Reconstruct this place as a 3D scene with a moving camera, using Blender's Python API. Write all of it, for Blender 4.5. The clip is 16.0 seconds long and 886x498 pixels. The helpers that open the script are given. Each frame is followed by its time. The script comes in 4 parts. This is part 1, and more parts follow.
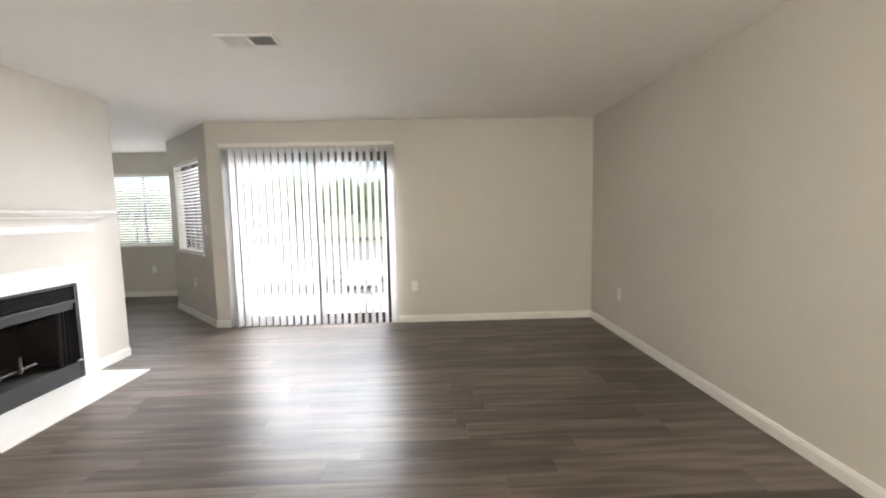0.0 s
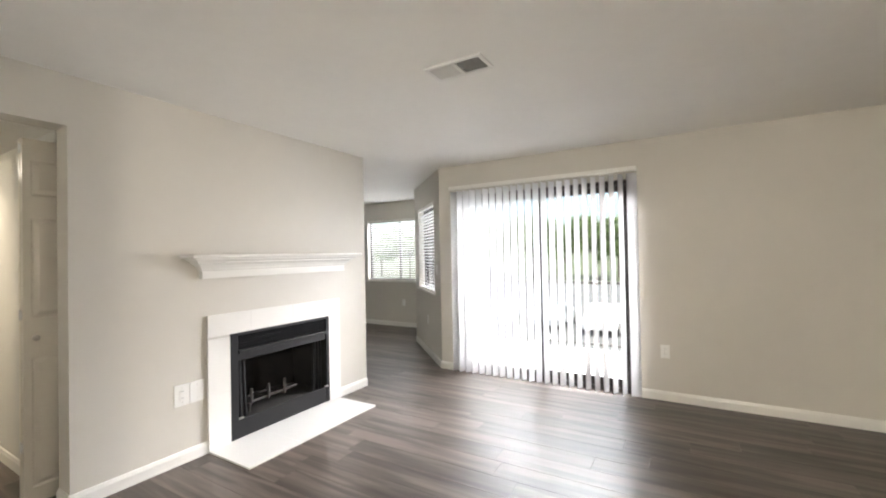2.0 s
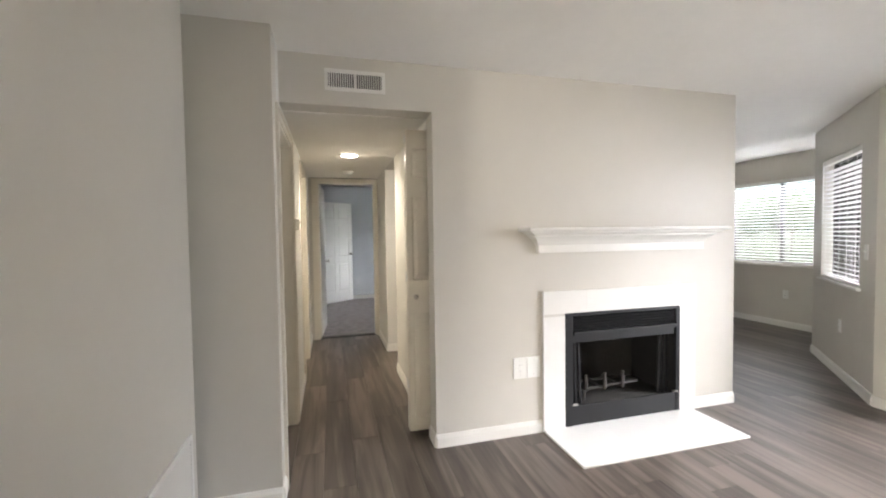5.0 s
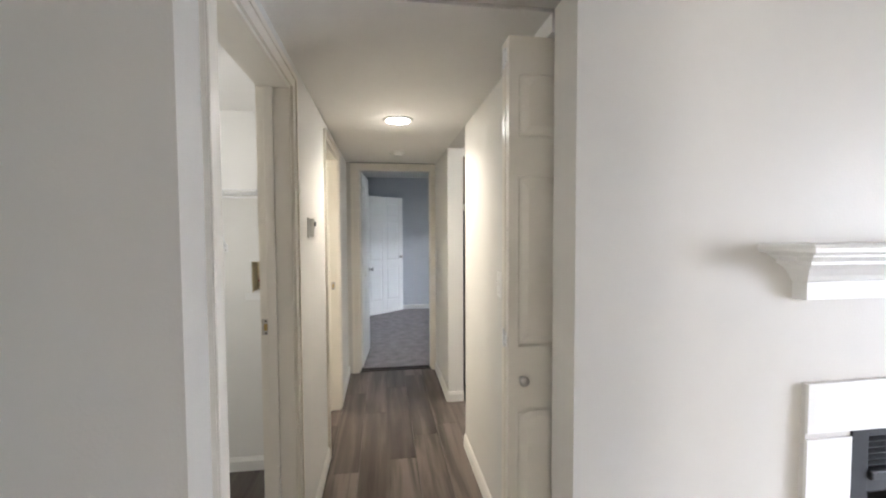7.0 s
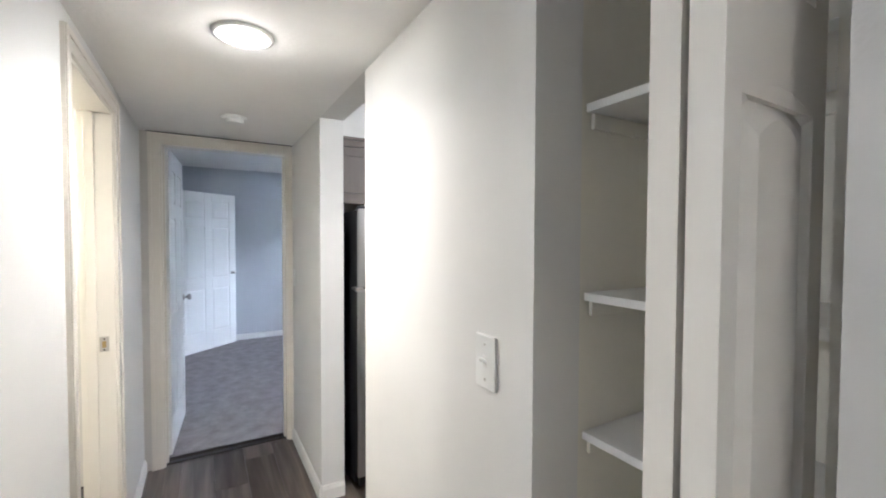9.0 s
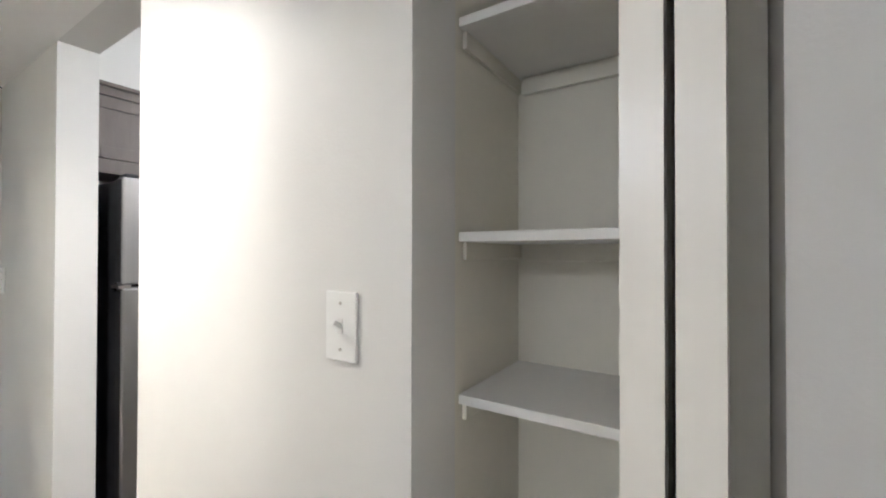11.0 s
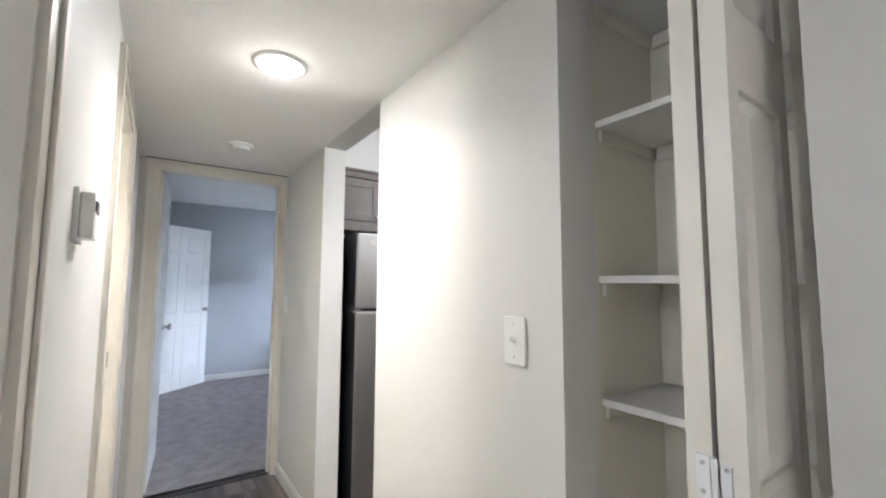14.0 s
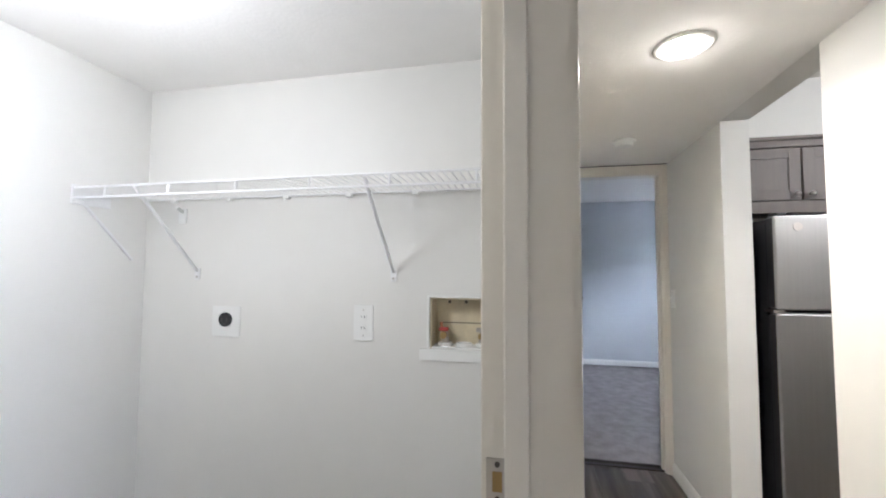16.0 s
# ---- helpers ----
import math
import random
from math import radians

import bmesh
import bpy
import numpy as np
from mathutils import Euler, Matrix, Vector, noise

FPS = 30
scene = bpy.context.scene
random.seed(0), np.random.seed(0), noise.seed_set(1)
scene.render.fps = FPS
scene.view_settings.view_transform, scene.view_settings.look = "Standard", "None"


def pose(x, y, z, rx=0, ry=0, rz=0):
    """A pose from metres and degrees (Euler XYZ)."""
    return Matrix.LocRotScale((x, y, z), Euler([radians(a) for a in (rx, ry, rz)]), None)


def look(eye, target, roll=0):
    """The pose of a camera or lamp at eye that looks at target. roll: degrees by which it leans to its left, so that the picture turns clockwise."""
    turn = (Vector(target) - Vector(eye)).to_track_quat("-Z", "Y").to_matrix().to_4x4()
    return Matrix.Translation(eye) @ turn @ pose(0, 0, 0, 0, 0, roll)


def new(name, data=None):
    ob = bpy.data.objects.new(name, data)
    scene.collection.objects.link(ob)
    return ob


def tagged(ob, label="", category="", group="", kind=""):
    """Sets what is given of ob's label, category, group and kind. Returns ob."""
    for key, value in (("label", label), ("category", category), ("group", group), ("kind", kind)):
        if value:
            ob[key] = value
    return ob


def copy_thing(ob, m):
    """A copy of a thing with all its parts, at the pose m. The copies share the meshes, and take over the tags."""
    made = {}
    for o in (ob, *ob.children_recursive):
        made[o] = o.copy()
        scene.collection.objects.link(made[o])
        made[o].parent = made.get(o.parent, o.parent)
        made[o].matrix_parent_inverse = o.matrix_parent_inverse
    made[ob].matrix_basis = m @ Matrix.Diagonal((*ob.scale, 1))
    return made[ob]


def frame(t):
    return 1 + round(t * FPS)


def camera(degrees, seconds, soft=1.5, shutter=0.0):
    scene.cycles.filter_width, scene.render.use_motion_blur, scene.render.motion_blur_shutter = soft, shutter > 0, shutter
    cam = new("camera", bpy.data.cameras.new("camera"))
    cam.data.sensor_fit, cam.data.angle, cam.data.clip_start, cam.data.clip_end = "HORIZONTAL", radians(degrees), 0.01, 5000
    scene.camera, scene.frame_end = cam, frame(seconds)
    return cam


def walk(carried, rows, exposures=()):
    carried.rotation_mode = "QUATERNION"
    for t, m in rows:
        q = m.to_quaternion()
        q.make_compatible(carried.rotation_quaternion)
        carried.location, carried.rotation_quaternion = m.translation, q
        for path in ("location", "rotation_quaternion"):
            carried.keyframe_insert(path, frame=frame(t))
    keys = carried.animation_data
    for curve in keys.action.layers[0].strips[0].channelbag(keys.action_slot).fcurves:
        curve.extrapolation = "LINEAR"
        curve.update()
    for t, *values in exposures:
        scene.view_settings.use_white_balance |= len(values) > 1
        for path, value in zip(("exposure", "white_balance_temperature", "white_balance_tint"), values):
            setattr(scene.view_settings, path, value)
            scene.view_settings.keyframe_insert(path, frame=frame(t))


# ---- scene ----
cam = camera(94.3, 16.0, soft=2.0)
PATH = [
    (0, (-0.826, 0.22, 1.339), (-0.772, 2.212, 1.161), -1.2),
    (0.5, (-0.835, 0.407, 1.32), (-0.951, 2.401, 1.207), -1.4),
    (1, (-0.868, 0.615, 1.36), (-1.236, 2.58, 1.304), -1.3),
    (1.5, (-0.864, 0.792, 1.387), (-1.547, 2.672, 1.378), -1.1),
    (2, (-0.851, 0.895, 1.387), (-1.872, 2.614, 1.412), -1.1),
    (2.5, (-0.824, 0.919, 1.383), (-2.141, 2.423, 1.417), -0.9),
    (3, (-0.753, 0.926, 1.384), (-2.301, 2.193, 1.404), -0.8),
    (3.5, (-0.708, 0.954, 1.377), (-2.417, 1.992, 1.376), -0.8),
    (4, (-0.775, 0.996, 1.362), (-2.589, 1.838, 1.339), -0.9),
    (4.5, (-0.984, 1.09, 1.364), (-2.868, 1.762, 1.324), -1.0),
    (5, (-1.293, 1.165, 1.38), (-3.22, 1.693, 1.309), -0.8),
    (5.2, (-1.439, 1.188, 1.374), (-3.379, 1.669, 1.307), -0.9),
    (7.3, (-2.934, 1.26, 1.461), (-4.912, 1.545, 1.372), -0.2),
    (7.5, (-3.066, 1.255, 1.458), (-5.04, 1.565, 1.375), -0.2),
    (8, (-3.359, 1.211, 1.454), (-5.306, 1.662, 1.374), -0.1),
    (8.5, (-3.609, 1.2, 1.481), (-5.483, 1.896, 1.409), -0.0),
    (9, (-3.83, 1.244, 1.492), (-5.56, 2.247, 1.435), 0.2),
    (9.5, (-3.98, 1.281, 1.475), (-5.496, 2.584, 1.436), 0.3),
    (10, (-4.046, 1.287, 1.418), (-5.348, 2.805, 1.382), 0.3),
    (10.2, (-4.061, 1.294, 1.385), (-5.281, 2.878, 1.353), 0.3),
    (12.3, (-3.947, 1.225, 1.321), (-4.994, 2.929, 1.356), 0.0),
    (12.5, (-3.923, 1.195, 1.329), (-5.016, 2.869, 1.376), 0.1),
    (13, (-3.868, 1.124, 1.343), (-5.103, 2.694, 1.443), 0.2),
    (13.5, (-3.833, 1.085, 1.345), (-5.257, 2.482, 1.488), 0.3),
    (14, (-3.808, 1.031, 1.354), (-5.446, 2.166, 1.521), 0.3),
    (14.5, (-3.818, 0.974, 1.371), (-5.645, 1.768, 1.549), 0.1),
    (15, (-3.836, 0.915, 1.366), (-5.789, 1.306, 1.546), 0.3),
    (15.5, (-3.842, 0.869, 1.37), (-5.835, 0.838, 1.531), 0.3),
    (16, (-3.836, 0.838, 1.374), (-5.79, 0.43, 1.485), 0.3),
]
walk(cam, [(t, look(eye, target, roll)) for t, eye, target, roll in PATH],
     exposures=[(0, 3.34, 6500, 10), (3.5, 3.38, 6500, 10), (5.0, 3.46, 6400, 11), (6.5, 3.6, 5850, 12), (7.5, 3.76, 5750, 11), (9.0, 3.95, 5250, 13), (12.5, 3.98, 5350, 13), (14.0, 3.97, 5300, 13), (15.0, 3.84, 5350, 13), (16.0, 3.8, 5400, 13)])

# ---- light ----
world = bpy.data.worlds.new("world")
scene.world = world
world.use_nodes = True
wn = world.node_tree
sky = wn.nodes.new("ShaderNodeTexSky")
sky.sky_type, sky.sun_disc = "NISHITA", False
sky.sun_elevation, sky.sun_rotation = radians(61), radians(117)
sky.air_density, sky.dust_density, sky.ozone_density = 1.0, 4.0, 1.0
wn.links.new(sky.outputs[0], wn.nodes["Background"].inputs[0])
wn.nodes["Background"].inputs[1].default_value = 0.05


def lamp(name, kind, m, energy, color=(1, 1, 1), **kw):
    d = bpy.data.lights.new(name, kind)
    d.energy, d.color = energy, color
    if kind == "SUN":
        d.angle = kw["angle"]
    if kind == "AREA":
        d.spread = kw.get("spread", math.pi)
        d.shape, d.size, d.size_y = kw.get("shape", "RECTANGLE"), kw["size"], kw.get("size_y", kw["size"])
    if kind == "POINT":
        d.shadow_soft_size = kw["size"]
    ob = new(name, d)
    ob.matrix_world = m
    return ob


SUN_DIR = Vector((-0.5, 0.25, -1.0))
lamp("sun", "SUN", look((0, 0, 30), Vector((0, 0, 30)) + SUN_DIR), 1.5, (1.0, 0.95, 0.88), angle=radians(10))
SKY_TINT = (0.96, 0.955, 1.0)
# added area lamps outside the windows that stand in for sky light
lamp("sliding_door_sky_fill", "AREA", look((1.1, 9.4, 1.7), (-2.4, 4.4, 1.35)), 110.0, SKY_TINT, size=5.0, size_y=3.2)
lamp("high_sky_fill", "AREA", look((-2.4, 9.4, 4.1), (-2.4, 2.0, 0.9)), 340.0, SKY_TINT, size=7.0, size_y=2.0)
lamp("nook_sky_fill", "AREA", look((-5.7, 10.4, 3.9), (-5.7, 6.0, 1.0)), 110.0, SKY_TINT, size=3.0, size_y=1.0)
lamp("bedroom_sky_fill", "AREA", look((-8.76, 5.5, 2.9), (-8.76, 3.6, 0.9)), 150.0, (0.92, 0.95, 1.0), size=1.8, size_y=0.9)
HALL_W, LAUNDRY_W, BATH_W, KITCHEN_FILL_W, ENTRY_FILL_W = 0.92, 1.35, 4.0, 2.4, 22.0
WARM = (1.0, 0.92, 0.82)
lamp("hall_lamp_light", "AREA", pose(-5.338, 1.361, 2.128), HALL_W, (1.0, 0.85, 0.66), shape="DISK", size=0.15, spread=radians(140))
lamp("hall_lamp_glow", "POINT", pose(-5.338, 1.361, 2.11), 0.12, (1.0, 0.86, 0.68), size=0.03)
lamp("laundry_lamp_light", "POINT", pose(-4.415, -0.20, 1.86), LAUNDRY_W, (1.0, 0.93, 0.83), size=0.08)
lamp("bath_lamp_light", "POINT", pose(-6.165, -0.1, 1.95), BATH_W, (1.0, 0.85, 0.62), size=0.08)
# assumed kitchen lamp, out of view, added to light kitchen and hall
lamp("kitchen_fill_light", "POINT", pose(-5.065, 3.0, 2.2), KITCHEN_FILL_W, (1.0, 0.93, 0.83), size=0.1)
# assumed lamp near the entry, out of view, added to brighten the living room
lamp("entry_fill_light", "POINT", pose(0.05, -1.0, 1.9), ENTRY_FILL_W, WARM, size=0.1)


# ---- materials ----
def mat(name, color, rough=0.5, metal=0.0, var=0.08, scale=3.0, bump=0.0, bscale=60.0, spec=0.5, stretch=(1, 1, 1), rand=0.0, island=False):
    m = bpy.data.materials.new(name)
    m.use_nodes = True
    nt = m.node_tree
    b = nt.nodes["Principled BSDF"]
    b.inputs["Metallic"].default_value = metal
    b.inputs["Specular IOR Level"].default_value = spec
    tc = nt.nodes.new("ShaderNodeNewGeometry")
    mp = nt.nodes.new("ShaderNodeMapping")
    mp.inputs["Scale"].default_value = stretch
    nt.links.new(tc.outputs["Position"], mp.inputs["Vector"])
    n1 = nt.nodes.new("ShaderNodeTexNoise")
    n1.inputs["Scale"].default_value, n1.inputs["Detail"].default_value = scale, 4
    n2 = nt.nodes.new("ShaderNodeTexNoise")
    n2.inputs["Scale"].default_value, n2.inputs["Detail"].default_value = scale * 9, 3
    for n in (n1, n2):
        nt.links.new(mp.outputs[0], n.inputs["Vector"])
    add = nt.nodes.new("ShaderNodeMath")
    add.operation = "MULTIPLY_ADD"
    add.inputs[1].default_value = 0.4
    nt.links.new(n2.outputs["Fac"], add.inputs[0])
    nt.links.new(n1.outputs["Fac"], add.inputs[2])
    src = add.outputs[0]
    if rand:
        r = nt.nodes.new("ShaderNodeNewGeometry" if island else "ShaderNodeObjectInfo")
        a2 = nt.nodes.new("ShaderNodeMath")
        a2.operation = "MULTIPLY_ADD"
        a2.inputs[1].default_value = rand
        nt.links.new(r.outputs["Random Per Island" if island else "Random"], a2.inputs[0])
        nt.links.new(src, a2.inputs[2])
        src = a2.outputs[0]
    mr = nt.nodes.new("ShaderNodeMapRange")
    mr.inputs["From Min"].default_value, mr.inputs["From Max"].default_value = 0.35, 1.05 + rand
    mr.inputs["To Min"].default_value, mr.inputs["To Max"].default_value = 1 - var, 1 + var
    nt.links.new(src, mr.inputs["Value"])
    mx = nt.nodes.new("ShaderNodeVectorMath")
    mx.operation = "SCALE"
    mx.inputs[0].default_value = color
    nt.links.new(mr.outputs[0], mx.inputs["Scale"])
    nt.links.new(mx.outputs[0], b.inputs["Base Color"])
    rr = nt.nodes.new("ShaderNodeMapRange")
    rr.inputs["To Min"].default_value, rr.inputs["To Max"].default_value = rough * 0.88, min(1, rough * 1.12)
    nt.links.new(n1.outputs["Fac"], rr.inputs["Value"])
    nt.links.new(rr.outputs[0], b.inputs["Roughness"])
    if bump:
        n3 = nt.nodes.new("ShaderNodeTexNoise")
        n3.inputs["Scale"].default_value, n3.inputs["Detail"].default_value = bscale, 3
        nt.links.new(tc.outputs["Position"], n3.inputs["Vector"])
        bp = nt.nodes.new("ShaderNodeBump")
        bp.inputs["Strength"].default_value, bp.inputs["Distance"].default_value = bump, 0.004
        nt.links.new(n3.outputs["Fac"], bp.inputs["Height"])
        nt.links.new(bp.outputs[0], b.inputs["Normal"])
    return m


def translucent(name, color, amount=0.5, rough=0.6):
    m = mat(name, color, rough, var=0.03)
    nt = m.node_tree
    tr = nt.nodes.new("ShaderNodeBsdfTranslucent")
    tr.inputs["Color"].default_value = (*color, 1)
    mix = nt.nodes.new("ShaderNodeMixShader")
    mix.inputs[0].default_value = amount
    out = nt.nodes["Material Output"]
    nt.links.new(nt.nodes["Principled BSDF"].outputs[0], mix.inputs[1])
    nt.links.new(tr.outputs[0], mix.inputs[2])
    nt.links.new(mix.outputs[0], out.inputs["Surface"])
    return m


def glowing(name, color, strength):
    m = bpy.data.materials.new(name)
    m.use_nodes = True
    b = m.node_tree.nodes["Principled BSDF"]
    b.inputs["Base Color"].default_value = (0.9, 0.9, 0.88, 1)
    b.inputs["Emission Color"].default_value = (*color, 1)
    b.inputs["Emission Strength"].default_value = strength
    return m


def glass(name):
    m = bpy.data.materials.new(name)
    m.use_nodes = True
    nt = m.node_tree
    t = nt.nodes.new("ShaderNodeBsdfTransparent")
    t.inputs["Color"].default_value = (0.94, 0.96, 0.95, 1)
    g = nt.nodes.new("ShaderNodeBsdfGlossy")
    g.inputs["Roughness"].default_value = 0.02
    f = nt.nodes.new("ShaderNodeFresnel")
    mix = nt.nodes.new("ShaderNodeMixShader")
    nt.links.new(f.outputs[0], mix.inputs[0])
    nt.links.new(t.outputs[0], mix.inputs[1])
    nt.links.new(g.outputs[0], mix.inputs[2])
    nt.links.new(mix.outputs[0], nt.nodes["Material Output"].inputs["Surface"])
    return m


def wood_floor(name, island):
    """Grey-brown vinyl planks: long grain along x, each plank its own tone."""
    m = bpy.data.materials.new(name)
    m.use_nodes = True
    nt = m.node_tree
    b = nt.nodes["Principled BSDF"]
    geo = nt.nodes.new("ShaderNodeNewGeometry")
    if island:
        rnd = geo.outputs["Random Per Island"]
    else:
        rnd = nt.nodes.new("ShaderNodeObjectInfo").outputs["Random"]
    off = nt.nodes.new("ShaderNodeMath")
    off.operation = "MULTIPLY"
    off.inputs[1].default_value = 37.0
    nt.links.new(rnd, off.inputs[0])
    vec = nt.nodes.new("ShaderNodeCombineXYZ")
    for k in range(3):
        nt.links.new(off.outputs[0], vec.inputs[k])
    va = nt.nodes.new("ShaderNodeVectorMath")
    nt.links.new(geo.outputs["Position"], va.inputs[0])
    nt.links.new(vec.outputs[0], va.inputs[1])

    def grain(stretch, detail, dist=0.0):
        mp = nt.nodes.new("ShaderNodeMapping")
        mp.inputs["Scale"].default_value = stretch
        nt.links.new(va.outputs[0], mp.inputs["Vector"])
        n = nt.nodes.new("ShaderNodeTexNoise")
        n.inputs["Scale"].default_value, n.inputs["Detail"].default_value = 1.0, detail
        n.inputs["Distortion"].default_value = dist
        nt.links.new(mp.outputs[0], n.inputs["Vector"])
        return n.outputs["Fac"]

    broad, fine = grain((1.1, 15, 3), 4, 0.5), grain((4, 130, 20), 3)

    def mad(a, k, c):
        n = nt.nodes.new("ShaderNodeMath")
        n.operation = "MULTIPLY_ADD"
        n.inputs[1].default_value = k
        nt.links.new(a, n.inputs[0])
        if isinstance(c, float):
            n.inputs[2].default_value = c
        else:
            nt.links.new(c, n.inputs[2])
        return n.outputs[0]

    v = mad(rnd, 0.24, mad(fine, 0.22, mad(broad, 1.25, -0.12)))
    ramp = nt.nodes.new("ShaderNodeValToRGB")
    e = ramp.color_ramp.elements
    e[0].position, e[0].color = 0.34, (0.030, 0.023, 0.019, 1)
    e[1].position, e[1].color = 0.95, (0.170, 0.140, 0.118, 1)
    mid = e.new(0.66)
    mid.color = (0.080, 0.064, 0.053, 1)
    nt.links.new(v, ramp.inputs[0])
    nt.links.new(ramp.outputs[0], b.inputs["Base Color"])
    nt.links.new(mad(fine, 0.14, 0.28), b.inputs["Roughness"])
    bp = nt.nodes.new("ShaderNodeBump")
    bp.inputs["Strength"].default_value, bp.inputs["Distance"].default_value = 0.12, 0.001
    nt.links.new(fine, bp.inputs["Height"])
    nt.links.new(bp.outputs[0], b.inputs["Normal"])
    b.inputs["Specular IOR Level"].default_value = 0.5
    return m


PAINT = mat("greige_wall_paint", (0.60, 0.575, 0.52), 0.5, var=0.03, scale=1.2, bump=0.12, bscale=140)
PAINT_HALL = mat("pale_hall_wall_paint", (0.70, 0.69, 0.655), 0.62, var=0.03, scale=1.2, bump=0.12, bscale=140)
PAINT_WHITE = mat("off_white_wall_paint", (0.74, 0.73, 0.69), 0.5, var=0.03, scale=1.2, bump=0.12, bscale=140)
PAINT_BLUE = mat("cool_grey_wall_paint", (0.50, 0.52, 0.53), 0.55, var=0.03, scale=1.2, bump=0.12, bscale=140)
CEIL = mat("ceiling_paint", (0.85, 0.835, 0.80), 0.8, var=0.035, scale=1.5, bump=0.3, bscale=70)
TRIM = mat("white_trim_paint", (0.78, 0.77, 0.73), 0.32, var=0.025, scale=4)
DOORTRIM = mat("cream_door_trim_paint", (0.74, 0.70, 0.615), 0.3, var=0.03, scale=4)
CLOSET = mat("closet_cream_paint", (0.76, 0.73, 0.63), 0.55, var=0.04, scale=3, bump=0.1, bscale=120)
TILE = mat("white_ceramic_tile", (0.80, 0.79, 0.76), 0.25, var=0.03, scale=5, rand=0.25)
GROUT = mat("light_grout", (0.62, 0.60, 0.56), 0.9, var=0.08, scale=20)
BLACK = mat("black_stove_metal", (0.013, 0.013, 0.014), 0.45, metal=0.3, var=0.25, scale=8, bump=0.1, bscale=200)
SOOT = mat("sooty_firebrick", (0.02, 0.019, 0.018), 0.95, var=0.4, scale=9, bump=0.5, bscale=40)
IRON = mat("grey_iron", (0.09, 0.085, 0.08), 0.6, metal=0.6, var=0.3, scale=20)
PLASTIC = mat("white_plastic", (0.80, 0.80, 0.77), 0.35, var=0.02, scale=8)
DARK = mat("dark_slot", (0.02, 0.02, 0.02), 0.6)
VENT = mat("painted_vent_metal", (0.76, 0.75, 0.72), 0.4, var=0.03, scale=10)
VENTGREY = mat("vent_shade_and_fittings_grey", (0.07, 0.068, 0.065), 0.7, var=0.1, scale=10)
BRONZE = mat("dark_bronze_aluminium", (0.055, 0.05, 0.047), 0.4, metal=0.5, var=0.12, scale=6)
VANE = translucent("white_vinyl_vane", (0.86, 0.86, 0.86), 0.10)
SLAT = translucent("white_blind_slat", (0.82, 0.82, 0.81), 0.22)
GLASS = glass("window_glass")
NICKEL = mat("brushed_nickel", (0.52, 0.49, 0.45), 0.3, metal=1.0, var=0.06, scale=30)
BRASS = mat("dull_brass", (0.42, 0.30, 0.14), 0.38, metal=1.0, var=0.1, scale=30)
STEEL = mat("brushed_stainless_steel", (0.44, 0.43, 0.42), 0.33, metal=1.0, var=0.05, scale=2, stretch=(40, 40, 1))
FRIDGE_BLACK = mat("black_enamel", (0.018, 0.018, 0.02), 0.4, var=0.15, scale=6)
CAB = mat("taupe_stained_wood", (0.155, 0.128, 0.105), 0.45, var=0.16, scale=4, stretch=(6, 6, 0.6), bump=0.1, bscale=90)
CARPET = mat("grey_cut_pile_carpet", (0.30, 0.275, 0.265), 0.95, var=0.30, scale=9, bump=1.0, bscale=260, spec=0.1)
WIRE = mat("white_coated_wire", (0.78, 0.78, 0.77), 0.35, var=0.03, scale=20)
BOXCREAM = mat("aged_cream_plastic", (0.66, 0.58, 0.40), 0.5, var=0.15, scale=14)
COPPER = mat("copper_pipe", (0.55, 0.24, 0.13), 0.4, metal=0.9, var=0.2, scale=30)
REDKNOB = mat("red_valve_paint", (0.45, 0.06, 0.05), 0.45)
SUBFLOOR = mat("subfloor", (0.05, 0.04, 0.035), 0.9)
CONCRETE = mat("pale_concrete", (0.60, 0.585, 0.55), 0.9, var=0.12, scale=2, bump=0.3, bscale=40)
BRICK = mat("red_siding", (0.36, 0.13, 0.10), 0.85, var=0.15, scale=5, bump=0.2, bscale=30)
LAWN = mat("lawn_ground", (0.075, 0.088, 0.045), 0.95, var=0.4, scale=1.2, bump=0.5, bscale=20)
ASPHALT = mat("pale_worn_asphalt", (0.10, 0.10, 0.10), 0.9, var=0.2, scale=2, bump=0.4, bscale=60)
BARK = mat("bark", (0.10, 0.075, 0.055), 0.95, var=0.3, scale=8, bump=0.6, bscale=30)
LEAF = translucent("leaf_green", (0.115, 0.165, 0.055), 0.4, 0.7)
CARPAINT = mat("silver_car_paint", (0.45, 0.46, 0.47), 0.25, metal=0.5, var=0.03)
RUBBER = mat("tyre_rubber", (0.02, 0.02, 0.02), 0.85)
CARGLASS = mat("dark_car_glass", (0.03, 0.035, 0.04), 0.08)
ROOFING = mat("grey_shingle_roof", (0.13, 0.12, 0.115), 0.9, var=0.25, scale=6)
PLANK, PLANKS_REST = wood_floor("vinyl_plank", False), wood_floor("vinyl_plank_joined", True)
LED = glowing("led_lens", (1.0, 0.93, 0.82), 3.5)


# ---- mesh helpers ----
def box(bm, x0, y0, z0, x1, y1, z1, bevel=0.0):
    """A box in a bmesh, its edges bevelled when bevel is given."""
    vs = [bm.verts.new((x, y, z)) for z in (z0, z1) for y in (y0, y1) for x in (x0, x1)]
    fs = [bm.faces.new([vs[i] for i in q]) for q in ((0, 2, 3, 1), (4, 5, 7, 6), (0, 1, 5, 4), (2, 6, 7, 3), (0, 4, 6, 2), (1, 3, 7, 5))]
    if bevel:
        es = list({e for f in fs for e in f.edges})
        bmesh.ops.bevel(bm, geom=es, offset=bevel, segments=2, affect="EDGES", profile=0.6)
    return vs


